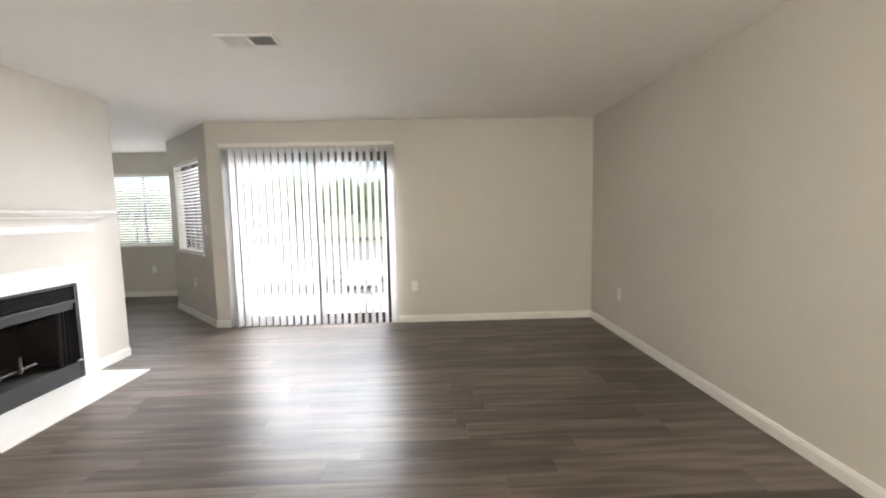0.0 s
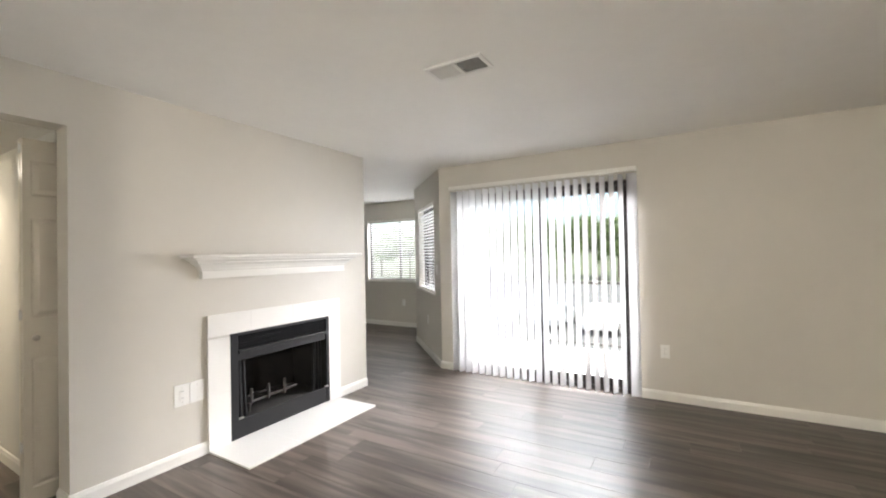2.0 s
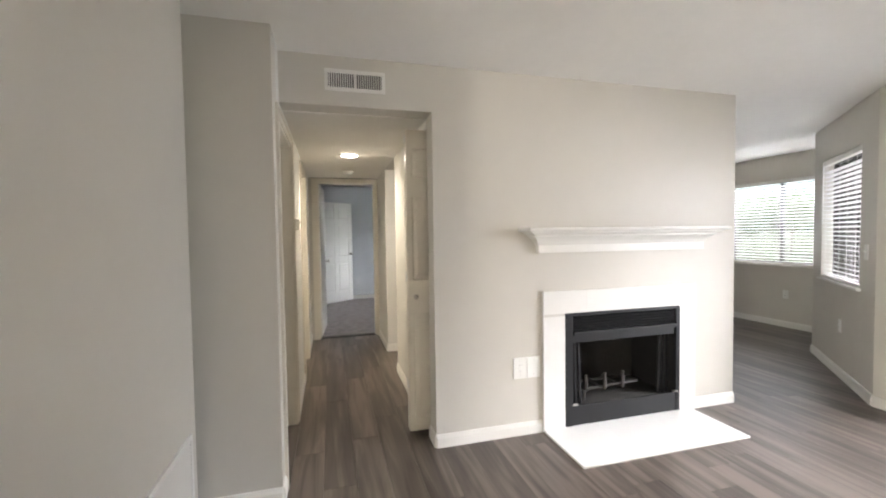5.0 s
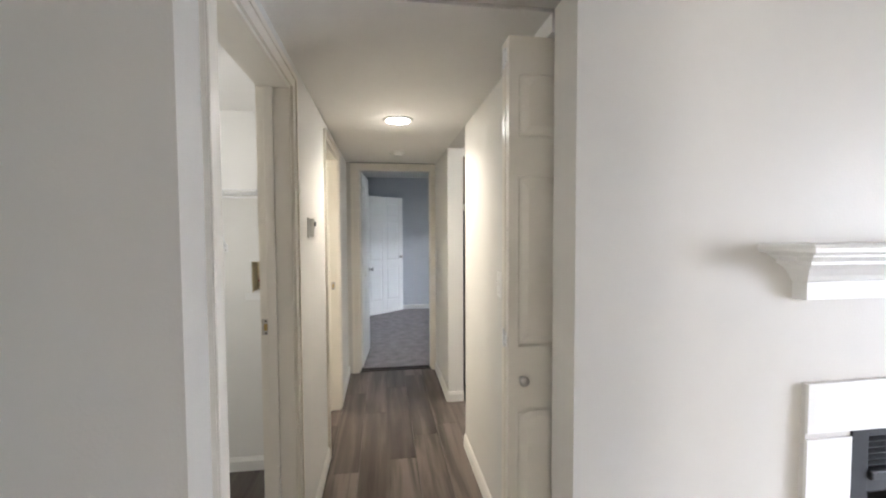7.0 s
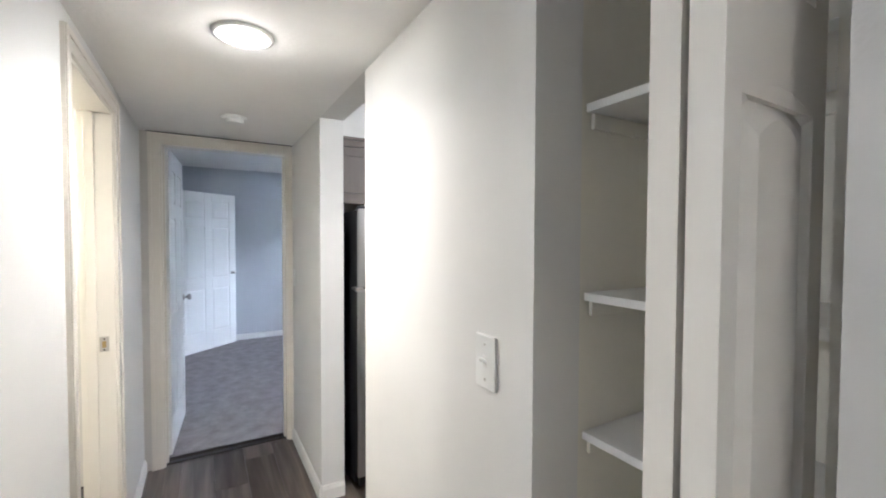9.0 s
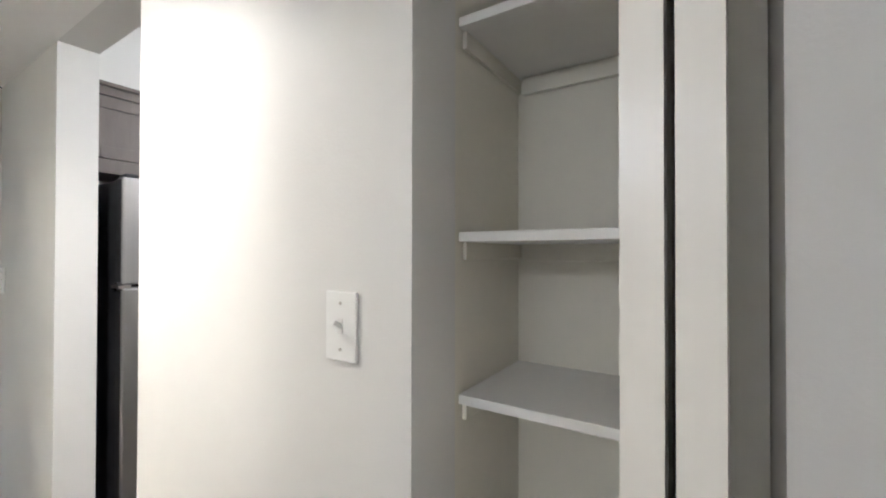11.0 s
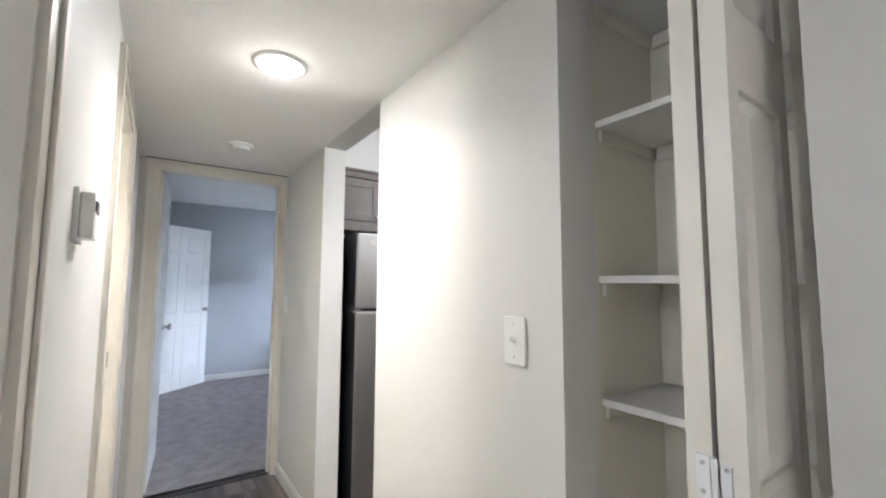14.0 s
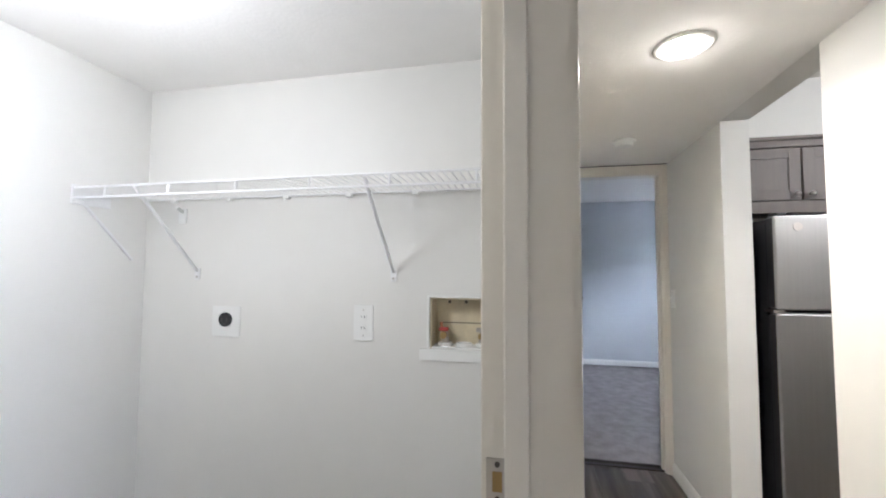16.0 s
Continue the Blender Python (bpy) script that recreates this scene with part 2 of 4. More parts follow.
def boxes(*bs, bevel=0.0):
    bm = bmesh.new()
    for b in bs:
        box(bm, *b, bevel=bevel)
    return bm


def cyl(bm, p, q, r, n=12, r2=None):
    p, q = Vector(p), Vector(q)
    d = q - p
    m = Matrix.Translation((p + q) / 2) @ d.to_track_quat("Z", "Y").to_matrix().to_4x4()
    bmesh.ops.create_cone(bm, cap_ends=True, segments=n, radius1=r, radius2=r if r2 is None else r2, depth=d.length, matrix=m)
    return bm


def ball(bm, c, r, n=14, squash=(1, 1, 1)):
    bmesh.ops.create_uvsphere(bm, u_segments=n, v_segments=max(6, n // 2), radius=r, matrix=Matrix.Translation(c) @ Matrix.Diagonal((*squash, 1)))
    return bm


def lathe(bm, profile, m, n=20):
    """Turns (radius, height) pairs about z, then places them by m."""
    rings = []
    for r, h in profile:
        rings.append([bm.verts.new(m @ Vector((r * math.cos(2 * math.pi * k / n), r * math.sin(2 * math.pi * k / n), h))) for k in range(n)])
    for a, b in zip(rings, rings[1:]):
        for k in range(n):
            bm.faces.new((a[k], a[(k + 1) % n], b[(k + 1) % n], b[k]))
    bm.faces.new(rings[0][::-1])
    bm.faces.new(rings[-1])
    return bm


def mesh_of(name, bm, material, smooth=False):
    me = bpy.data.meshes.new(name)
    bmesh.ops.recalc_face_normals(bm, faces=bm.faces)
    bm.to_mesh(me)
    bm.free()
    me.materials.append(material)
    if smooth:
        me.polygons.foreach_set("use_smooth", [True] * len(me.polygons))
    return me


def part(name, bm, material, parent, label="", smooth=False):
    ob = new(name, mesh_of(name, bm, material, smooth))
    ob.parent = parent
    return tagged(ob, label)


def thing(name, label, category, group="", m=None, kind=""):
    ob = new(name)
    if m is not None:
        ob.matrix_world = m
    return tagged(ob, label, category, group, kind)


def solid(name, bm, material, label, category, kind="structure", smooth=False):
    return tagged(new(name, mesh_of(name, bm, material, smooth)), label, category, "", kind)


def holes(a0, a1, z0, z1, openings):
    """Rectangles (a, b, bottom, top) that fill a wall round its openings."""
    out, a = [], a0
    for o0, o1, b, t in sorted(openings):
        if o0 > a:
            out.append((a, o0, z0, z1))
        if b > z0:
            out.append((o0, o1, z0, b))
        if t < z1:
            out.append((o0, o1, t, z1))
        a = o1
    if a < a1:
        out.append((a, a1, z0, z1))
    return out


def wall_x(name, x0, x1, y0, y1, z1, openings=(), material=None, label="painted greige plaster wall", z0=0.0):
    bm = boxes(*[(a, y0, b0, b, y1, t) for a, b, b0, t in holes(x0, x1, z0, z1, openings)])
    return solid(name, bm, material or PAINT, label, "wall")


def wall_y(name, y0, y1, x0, x1, z1, openings=(), material=None, label="painted greige plaster wall", z0=0.0):
    bm = boxes(*[(x0, a, b0, x1, b, t) for a, b, b0, t in holes(y0, y1, z0, z1, openings)])
    return solid(name, bm, material or PAINT, label, "wall")


H = 2.44
HALL_H = 2.15
VANE_TURN, SLAT_TILT = 24, -12
LAUN_H = 2.17

# ---- setting: walls ----
wall_x("wall_north", -3.45, 1.30, 5.20, 5.35, H, [(-3.20, -1.30, 0, 2.08)])
wall_y("wall_east", -2.42, 5.20, 1.14, 1.30, H)
wall_x("wall_south", -2.02, 1.14, -2.42, -2.30, H)
wall_y("wall_entry", -2.30, 0.424, -2.02, -1.90, H)
wall_x("wall_return", -3.40, -1.90, 0.424, 0.544, H)
wall_y("wall_fireplace", 0.90, 4.26, -3.985, -3.83, H, [(0.90, 1.80, 0, HALL_H), (2.76, 3.705, 0.0, 0.815)])
wall_x("wall_hall_south", -6.985, -3.69, 0.78, 0.90, H, [(-4.465, -3.69, 0, 2.04), (-6.13, -5.43, 0, 2.04)], material=PAINT_HALL, label="pale painted hall wall")
wall_y("wall_laundry_east", -0.93, 0.90, -3.69, -3.527, H)
wall_x("wall_hall_north", -5.409, -4.435, 1.80, 1.93, H, material=PAINT_HALL, label="pale painted hall wall")
wall_x("wall_hall_stub", -6.985, -6.145, 1.80, 1.93, H, material=PAINT_HALL, label="pale painted hall wall")
wall_x("wall_closet_header", -4.435, -4.005, 1.80, 1.93, H, z0=2.09, material=PAINT_HALL, label="pale painted hall wall")
wall_x("wall_kitchen_header", -6.145, -5.409, 1.80, 1.93, H, z0=HALL_H, material=PAINT_HALL, label="pale painted header over the kitchen opening")
wall_y("wall_hall_end", -0.93, 4.50, -7.095, -6.985, H, [(0.995, 1.77, 0, 2.092)])
wall_x("wall_kitchen_north", -6.985, -4.005, 4.15, 4.26, H)
wall_y("wall_kitchen_east", 1.93, 4.15, -4.585, -4.515, H)
wall_x("wall_nook_north", -7.03, -4.48, 7.36, 7.50, H, [(-6.49, -4.96, 0.88, 2.09)])
wall_y("wall_nook_west", 4.50, 7.36, -7.095, -6.985, H)
wall_y("wall_nook_east", 6.40, 7.36, -4.63, -4.48, H)
DIAG = Matrix.Translation((-3.45, 5.20, 0)) @ Matrix.Rotation(radians(135), 4, "Z")
dw = wall_x("wall_diagonal", 0.0, 1.67, -0.15, 0.0, H, [(0.32, 1.38, 0.88, 2.08)])
dw.matrix_world = DIAG
# rooms beside the hall
wall_y("wall_laundry_west", -0.81, 0.78, -5.455, -5.335, H, [(0.477, 0.715, 1.09, 1.278)], material=PAINT_WHITE, label="off-white painted laundry wall")
wall_x("wall_laundry_south", -6.985, -3.715, -0.93, -0.81, H, material=PAINT_WHITE, label="off-white painted laundry wall")
# closet
solid("wall_closet_back", boxes((-4.465, 2.235, 0, -4.005, 2.29, H)), CLOSET, "cream painted closet back wall", "wall")
solid("wall_closet_side", boxes((-4.515, 1.932, 0, -4.439, 2.29, H)), CLOSET, "cream painted closet side wall", "wall")
solid("wall_closet_right", boxes((-4.026, 1.908, 0, -3.987, 2.235, H)), CLOSET, "cream painted closet side wall", "wall")
# bedroom
wall_x("wall_bedroom_south", -10.505, -7.095, 0.78, 0.90, H, [(-9.665, -8.915, 0, 2.04)], PAINT_BLUE, "cool grey painted bedroom wall")
wall_y("wall_bedroom_west", 0.78, 4.62, -10.505, -10.385, H, (), PAINT_BLUE, "cool grey painted bedroom wall")
wall_x("wall_bedroom_north", -10.385, -7.095, 4.50, 4.62, H, [(-9.665, -7.865, 0.85, 2.1)], PAINT_BLUE, "cool grey painted bedroom wall")
wall_y("wall_bath_close", -0.93, 0.78, -10.505, -10.385, H, (), PAINT_BLUE, "cool grey painted wall")
wall_x("wall_bedroom_closet", -10.385, -7.095, -0.93, -0.81, H, (), PAINT_BLUE, "cool grey painted wall")

# ---- setting: ceilings and floors ----
solid("ceiling", boxes((-7.03, -2.42, H, 1.30, 5.35, H + 0.12), (-7.03, 5.352, H, -3.45, 7.50, H + 0.12)), CEIL, "off-white textured flat ceiling", "ceiling")
solid("ceiling_hall", boxes((-6.985, 0.90, HALL_H, -4.005, 1.80, H)), CEIL, "lowered white hall ceiling", "ceiling")
solid("ceiling_laundry", boxes((-6.985, -0.81, LAUN_H, -3.715, 0.78, LAUN_H + 0.1)), CEIL, "white laundry ceiling", "ceiling")
solid("ceiling_bedroom", boxes((-10.505, -0.93, H, -7.097, 4.62, H + 0.12)), CEIL, "white bedroom ceiling", "ceiling")
solid("floor_slab", boxes((-10.44, -2.42, -0.12, 1.30, 5.35, -0.012), (-7.03, 5.352, -0.12, -4.48, 7.5, -0.012)), SUBFLOOR, "dark subfloor under the planks", "floor")
bm = bmesh.new()
bmesh.ops.create_grid(bm, x_segments=120, y_segments=120, size=0.5)
for v in bm.verts:
    v.co = Vector((-8.745 + v.co.x * 3.29, 1.80 + v.co.y * 5.38, 0.006 + 0.004 * noise.noise((v.co.x * 60, v.co.y * 60, 0))))
solid("carpet", bm, CARPET, "grey cut-pile bedroom carpet", "carpet", "structure", True)
solid("threshold_strip", boxes((-7.05, 0.995, 0.0, -7.01, 1.77, 0.008), bevel=0.003), BRONZE, "dark metal strip between planks and carpet", "trim")


# ---- trim ----
# shade in the gap between casing and ceiling, put in as a dark strip
solid("shadow_gap_over_door", boxes((-6.984, 0.935, 2.1446, -6.969, 1.798, 2.1494)), DARK, "thin dark strip for the shade in the gap above the door casing", "trim")
def baseboard(p, q, side, name="baseboard"):
    """A skirting board along the wall from p to q; side: the way from the wall into the room."""
    p, q, s = Vector((*p, 0)), Vector((*q, 0)), Vector((*side, 0)).normalized()
    bm = bmesh.new()
    prof = ((0.0, 0.0), (0.014, 0.0), (0.014, 0.062), (0.010, 0.072), (0.007, 0.082), (0.0, 0.086))
    ends = [[bm.verts.new(o + s * a + Vector((0, 0, b))) for a, b in prof] for o in (p, q)]
    n = len(prof)
    for k in range(n):
        bm.faces.new((ends[0][k], ends[0][(k + 1) % n], ends[1][(k + 1) % n], ends[1][k]))
    bm.faces.new(ends[0])
    bm.faces.new(ends[1][::-1])
    return solid(name, bm, TRIM, "white painted wooden baseboard", "baseboard")


R2 = 2 ** 0.5 / 2
for p, q, s in (
    ((-1.27, 5.2), (1.14, 5.2), (0, -1)), ((-3.45, 5.2), (-3.24, 5.2), (0, -1)), ((1.14, -2.3), (1.14, 5.186), (-1, 0)),
    ((-1.9, -2.3), (1.166, -2.3), (0, 1)), ((-1.9, -2.286), (-1.9, 0.544), (1, 0)), ((-3.527, 0.544), (-1.9, 0.544), (0, 1)),
    ((-3.527, 0.558), (-3.527, 0.90), (1, 0)), ((-3.83, 1.80), (-3.83, 2.558), (1, 0)), ((-3.83, 3.858), (-3.83, 4.26), (1, 0)),
    ((-6.985, 4.26), (-3.83, 4.26), (0, 1)), ((-3.45, 5.2), (-3.45 - 1.67 * R2, 5.2 + 1.67 * R2), (-1, -1)),
    ((-4.63, 6.40), (-4.63, 7.346), (-1, 0)), ((-6.985, 7.36), (-4.63, 7.36), (0, -1)), ((-6.985, 4.274), (-6.985, 7.346), (1, 0)),
    ((-3.984, 1.80), (-3.83, 1.80), (0, -1)), ((-5.409, 1.80), (-4.437, 1.80), (0, -1)), ((-6.985, 1.80), (-6.145, 1.80), (0, -1)),
    ((-6.145, 1.80), (-6.145, 1.93), (1, 0)), ((-5.409, 1.80), (-5.409, 1.93), (-1, 0)),
    ((-5.37, 0.90), (-4.525, 0.90), (0, 1)), ((-6.971, 0.90), (-6.19, 0.90), (0, 1)), ((-3.63, 0.90), (-3.527, 0.90), (0, 1)),
    ((-5.335, -0.81), (-5.335, 0.78), (1, 0)), ((-5.321, -0.81), (-3.715, -0.81), (0, 1)), ((-3.715, -0.796), (-3.715, 0.78), (-1, 0)),
    ((-10.385, 0.90), (-10.385, 4.5), (1, 0)), ((-10.371, 4.5), (-7.095, 4.5), (0, -1)), ((-7.095, 1.84), (-7.095, 4.486), (-1, 0)),
    ((-8.855, 0.90), (-7.095, 0.90), (0, 1)), ((-10.371, 0.90), (-9.725, 0.90), (0, 1)),
):
    baseboard(p, q, s)


def strike_plate(parent, x, y, z, nx):
    st = part("strike_plate", boxes((x, y - 0.016, z - 0.032, x + nx * 0.003, y + 0.016, z + 0.032), bevel=0.001), NICKEL, parent, "worn brass-nickel strike plate")
    part("latch_hole", boxes((x + nx * 0.0032, y - 0.007, z - 0.014, x + nx * 0.0042, y + 0.007, z + 0.014)), BRASS, st)
    for k in (-1, 1):
        part("screw", cyl(bmesh.new(), (x + nx * 0.002, y, z + k * 0.024), (x + nx * 0.0045, y, z + k * 0.024), 0.004, 8), IRON, st)


def door_lining_x(name, x0, x1, y0, y1, top, faces, label):
    """Jambs, stop and casing of a doorway through a wall that runs along x. faces: the wall faces that carry casing (+1 for y1, -1 for y0)."""
    th = thing(name, label, "door frame", kind="structure")
    part("jamb", boxes((x0, y0, 0, x0 + 0.018, y1, top)), DOORTRIM, th)
    part("jamb", boxes((x1 - 0.018, y0, 0, x1, y1, top)), DOORTRIM, th)
    part("jamb", boxes((x0 + 0.018, y0, top - 0.018, x1 - 0.018, y1, top)), DOORTRIM, th)
    ym = y0 + (y1 - y0) * 0.48
    part("door_stop", boxes((x0 + 0.018, ym - 0.035, 0, x0 + 0.030, ym, top - 0.018), (x1 - 0.030, ym - 0.035, 0, x1 - 0.018, ym, top - 0.018), bevel=0.002), DOORTRIM, th)
    for s in faces:
        yf = y1 if s > 0 else y0
        for bx in ((x0 - 0.058, x0 + 0.006, 0, top + 0.052), (x1 - 0.006, x1 + 0.058, 0, top + 0.052)):
            outer = bx[0] if bx[0] < x0 else bx[1] - 0.022
            c = part("casing", boxes((bx[0], yf, 0, bx[1], yf + s * 0.011, bx[3])), DOORTRIM, th)
            part("casing_bead", boxes((outer, yf + s * 0.011, 0, outer + 0.022, yf + s * 0.018, bx[3]), bevel=0.003), DOORTRIM, c)
        c = part("casing", boxes((x0 + 0.006, yf, top - 0.006, x1 - 0.006, yf + s * 0.0108, top + 0.052)), DOORTRIM, th)
        part("casing_bead", boxes((x0 - 0.036, yf + s * 0.0112, top + 0.030, x1 + 0.036, yf + s * 0.0178, top + 0.051), bevel=0.003), DOORTRIM, c)
    return th


d = door_lining_x("door_1", -4.465, -3.69, 0.78, 0.90, 2.04, (1, -1), "cream-white painted frame of the open laundry doorway")
strike_plate(d, -4.447, 0.792, 1.075, 1)
d = door_lining_x("door_2", -6.13, -5.43, 0.78, 0.90, 2.04, (1,), "cream-white painted frame of the bathroom doorway")
strike_plate(d, -6.112, 0.86, 1.02, 1)


def door_lining_y(name, y0, y1, x0, x1, top, label):
    th = thing(name, label, "door frame", kind="structure")
    part("jamb", boxes((x0, y0, 0, x1, y0 + 0.018, top)), DOORTRIM, th)
    part("jamb", boxes((x0, y1 - 0.018, 0, x1, y1, top)), DOORTRIM, th)
    part("jamb", boxes((x0, y0 + 0.018, top - 0.018, x1, y1 - 0.018, top)), DOORTRIM, th)
    for y in (y0 + 0.018, y1 - 0.030):
        part("door_stop", boxes((x1 - 0.075, y, 0, x1 - 0.04, y + 0.012, top - 0.018), bevel=0.002), DOORTRIM, th)
    for xf, s in ((x1, 1), (x0, -1)):
        for a, b in ((y0 - 0.055, y0 + 0.006), (y1 - 0.006, y1 + 0.0285 if s > 0 else y1 + 0.055)):
            c = part("casing", boxes((xf, a, 0, xf + s * 0.011, b, top + 0.052)), DOORTRIM, th)
            o = a if a < y0 else b - 0.02
            part("casing_bead", boxes((xf + s * 0.011, o, 0, xf + s * 0.018, o + 0.02, top + 0.052), bevel=0.003), DOORTRIM, c)
        c = part("casing", boxes((xf, y0 + 0.006, top - 0.006, xf + s * 0.0108, y1 - 0.006, top + 0.052)), DOORTRIM, th)
        part("casing_bead", boxes((xf + s * 0.0112, y0 - 0.035, top + 0.032, xf + s * 0.0178, y1 + 0.008, top + 0.0515), bevel=0.003), DOORTRIM, c)
    for z in (0.25, 1.08, 1.86):
        h = part("hinge", boxes((x0 + 0.002, y0 + 0.018, z - 0.045, x0 + 0.035, y0 + 0.0205, z + 0.045)), NICKEL, th, "brushed nickel hinge")
        part("hinge_barrel", cyl(bmesh.new(), (x0 - 0.006, y0 + 0.022, z - 0.046), (x0 - 0.006, y0 + 0.022, z + 0.046), 0.006), NICKEL, h)
    return th


door_lining_y("door_3", 0.995, 1.77, -7.095, -6.985, 2.092, "cream-white painted frame of the bedroom doorway")


def panel_door(name, w, h, cols, rows, m, label, knob=None, t=0.035):
    """A moulded panel door, hinge edge at the origin, leaf along +x. rows: (bottom, top) of the panels; knob: (x, z) or None."""
    th = thing(name, label, "door", m=m)
    part("slab", boxes((0, -t / 2 + 0.006, 0, w, t / 2 - 0.006, h)), TRIM, th)
    stile = 0.105 if cols > 1 else w * 0.24
    pw = (w - stile * (cols + 1)) / cols
    xs = [stile + k * (pw + stile) for k in range(cols)]
    for s in (-1, 1):
        a, b = (t / 2 - 0.006, t / 2) if s > 0 else (-t / 2, -t / 2 + 0.006)
        ups = [(0, xs[0])] + [(xs[k] + pw, xs[k + 1]) for k in range(cols - 1)] + [(xs[-1] + pw, w)]
        part("stile", boxes(*[(p, a, 0, q, b, h) for p, q in ups], bevel=0.002), TRIM, th)
        zs = [0] + [z for r in rows for z in r] + [h]
        part("rail", boxes(*[(x + 0.001, a, zs[k], x + pw - 0.001, b, zs[k + 1]) for x in xs for k in range(0, len(zs), 2)], bevel=0.002), TRIM, th)
        for x in xs:
            for z0, z1 in rows:
                bm = bmesh.new()
                o = 0.030
                lo = [bm.verts.new((p, s * (t / 2 - 0.006), q)) for p, q in ((x + 0.008, z0 + 0.008), (x + pw - 0.008, z0 + 0.008), (x + pw - 0.008, z1 - 0.008), (x + 0.008, z1 - 0.008))]
                hi = [bm.verts.new((p, s * (t / 2 - 0.0005), q)) for p, q in ((x + o, z0 + o), (x + pw - o, z0 + o), (x + pw - o, z1 - o), (x + o, z1 - o))]
                bm.faces.new(hi)
                for k in range(4):
                    bm.faces.new((lo[k], lo[(k + 1) % 4], hi[(k + 1) % 4], hi[k]))
                part("panel", bm, TRIM, th)
    if knob:
        for s in (-1, 1):
            prof = ((0.026, 0), (0.026, 0.006), (0.011, 0.010), (0.010, 0.028), (0.022, 0.036), (0.026, 0.048), (0.018, 0.058), (0.004, 0.060))
            k = Matrix.Translation((knob[0], s * t / 2, knob[1])) @ Matrix.Rotation(radians(-90 * s), 4, "X")
            part("knob", lathe(bmesh.new(), prof, k), NICKEL, th, "brushed nickel door knob", True)
    return th


SIX = ((0.23, 0.80), (0.93, 1.60), (1.70, 1.93))
panel_door("bedroom_door", 0.735, 2.06, 2, SIX, pose(-7.11, 1.022, 0.018, 0, 0, 176), "white six-panel bedroom door standing wide open", (0.675, 0.98))
panel_door("bedroom_closet_door", 0.86, 2.04, 2, SIX, pose(-9.725, 0.945, 0.018, 0, 0, 180 - 50), "white six-panel door swung open against the bedroom wall", (0.80, 0.98))

# bifold leaves of the linen closet, folded together at a right angle to the wall
def bifold_panel(x, s, z0, z1, parent):
    """A raised panel with an arched head on the leaf at x, facing s along x."""
    def outline(inset, d):
        y0, y1, b, t = 1.700 + inset, 1.868 - inset, z0 + inset, z1 - inset
        rise = 0.022
        pts = [(y0, b), (y1, b)] + [(y1 + (y0 - y1) * k / 10, t - rise + rise * math.sin(math.pi * k / 10)) for k in range(11)]
        return [bm.verts.new((x + s * d, y, z)) for y, z in pts]
    bm = bmesh.new()
    rings = [outline(0.0, 0.0172), outline(0.008, 0.0090), outline(0.016, 0.0092), outline(0.036, 0.0176)]
    for a, b in zip(rings, rings[1:]):
        for k in range(len(a)):
            n = (k + 1) % len(a)
            bm.faces.new((a[k], a[n], b[n], b[k]))
    bm.faces.new(rings[-1])
    part("panel", bm, DOORTRIM, parent)


bif = thing("bifold_door", "white panelled bifold closet door, folded open", "door")
BIF_Z = ((0.12, 0.868), (1.068, 1.655), (1.762, 1.985))
for x in (-4.094, -4.052):
    leaf = part("leaf", boxes((x - 0.0085, 1.668, 0.03, x + 0.0085, 1.905, 2.085)), DOORTRIM, bif)
    for s in (-1, 1):
        a, b = sorted((x + s * 0.0085, x + s * 0.0170))
        part("stile", boxes((a, 1.668, 0.03, b, 1.701, 2.085), (a, 1.867, 0.03, b, 1.905, 2.085)), DOORTRIM, leaf)
        cuts = [0.03] + [z for q in BIF_Z for z in q] + [2.085]
        part("rail", boxes(*[(a, 1.701, cuts[k] - (0.02 if k else 0), b, 1.867, cuts[k + 1]) for k in range(0, 8, 2)]), DOORTRIM, leaf)
        for z0, z1 in BIF_Z:
            bifold_panel(x, s, z0, z1, leaf)
part("knob", lathe(bmesh.new(), ((0.010, 0), (0.008, 0.012), (0.016, 0.020), (0.017, 0.028), (0.004, 0.033)), Matrix.Translation((-4.035, 1.715, 0.96)) @ Matrix.Rotation(radians(90), 4, "Y")), NICKEL, bif, "small nickel knob", True)
for z in (0.35, 1.09, 2.03):
    h = part("hinge", boxes((-4.098, 1.6645, z - 0.030, -4.080, 1.6675, z + 0.030), (-4.066, 1.6645, z - 0.024, -4.053, 1.6675, z + 0.024), bevel=0.0008), WIRE, bif, "white painted hinge")
    part("hinge_barrel", cyl(bmesh.new(), (-4.073, 1.663, z - 0.030), (-4.073, 1.663, z + 0.030), 0.0040), WIRE, h)
    for zz in (-0.019, 0.019):
        for xx in (-4.089, -4.059):
            part("screw", cyl(bmesh.new(), (xx, 1.6655, z + zz), (xx, 1.6635, z + zz), 0.0032, 8), NICKEL, h)
solid("closet_track", boxes((-4.433, 1.855, 2.0865, -4.007, 1.89, 2.0895)), VENT, "white metal bifold track over the closet", "trim")

# linen closet shelves on cleats
for z in (2.12, 1.775, 1.375, 1.075, 0.72, 0.40):
    sh = thing("closet_shelf", "white painted board shelf in the linen closet", "shelf", "closet shelves")
    part("board", boxes((-4.437, 1.945, z - 0.018, -4.028, 2.234, z), bevel=0.002), TRIM, sh)
    part("cleat", boxes((-4.4385, 1.962, z - 0.052, -4.4295, 2.232, z - 0.0185), bevel=0.002), CLOSET, sh)
    part("cleat", boxes((-4.422, 2.220, z - 0.058, -4.028, 2.2345, z - 0.0185), bevel=0.002), CLOSET, sh)


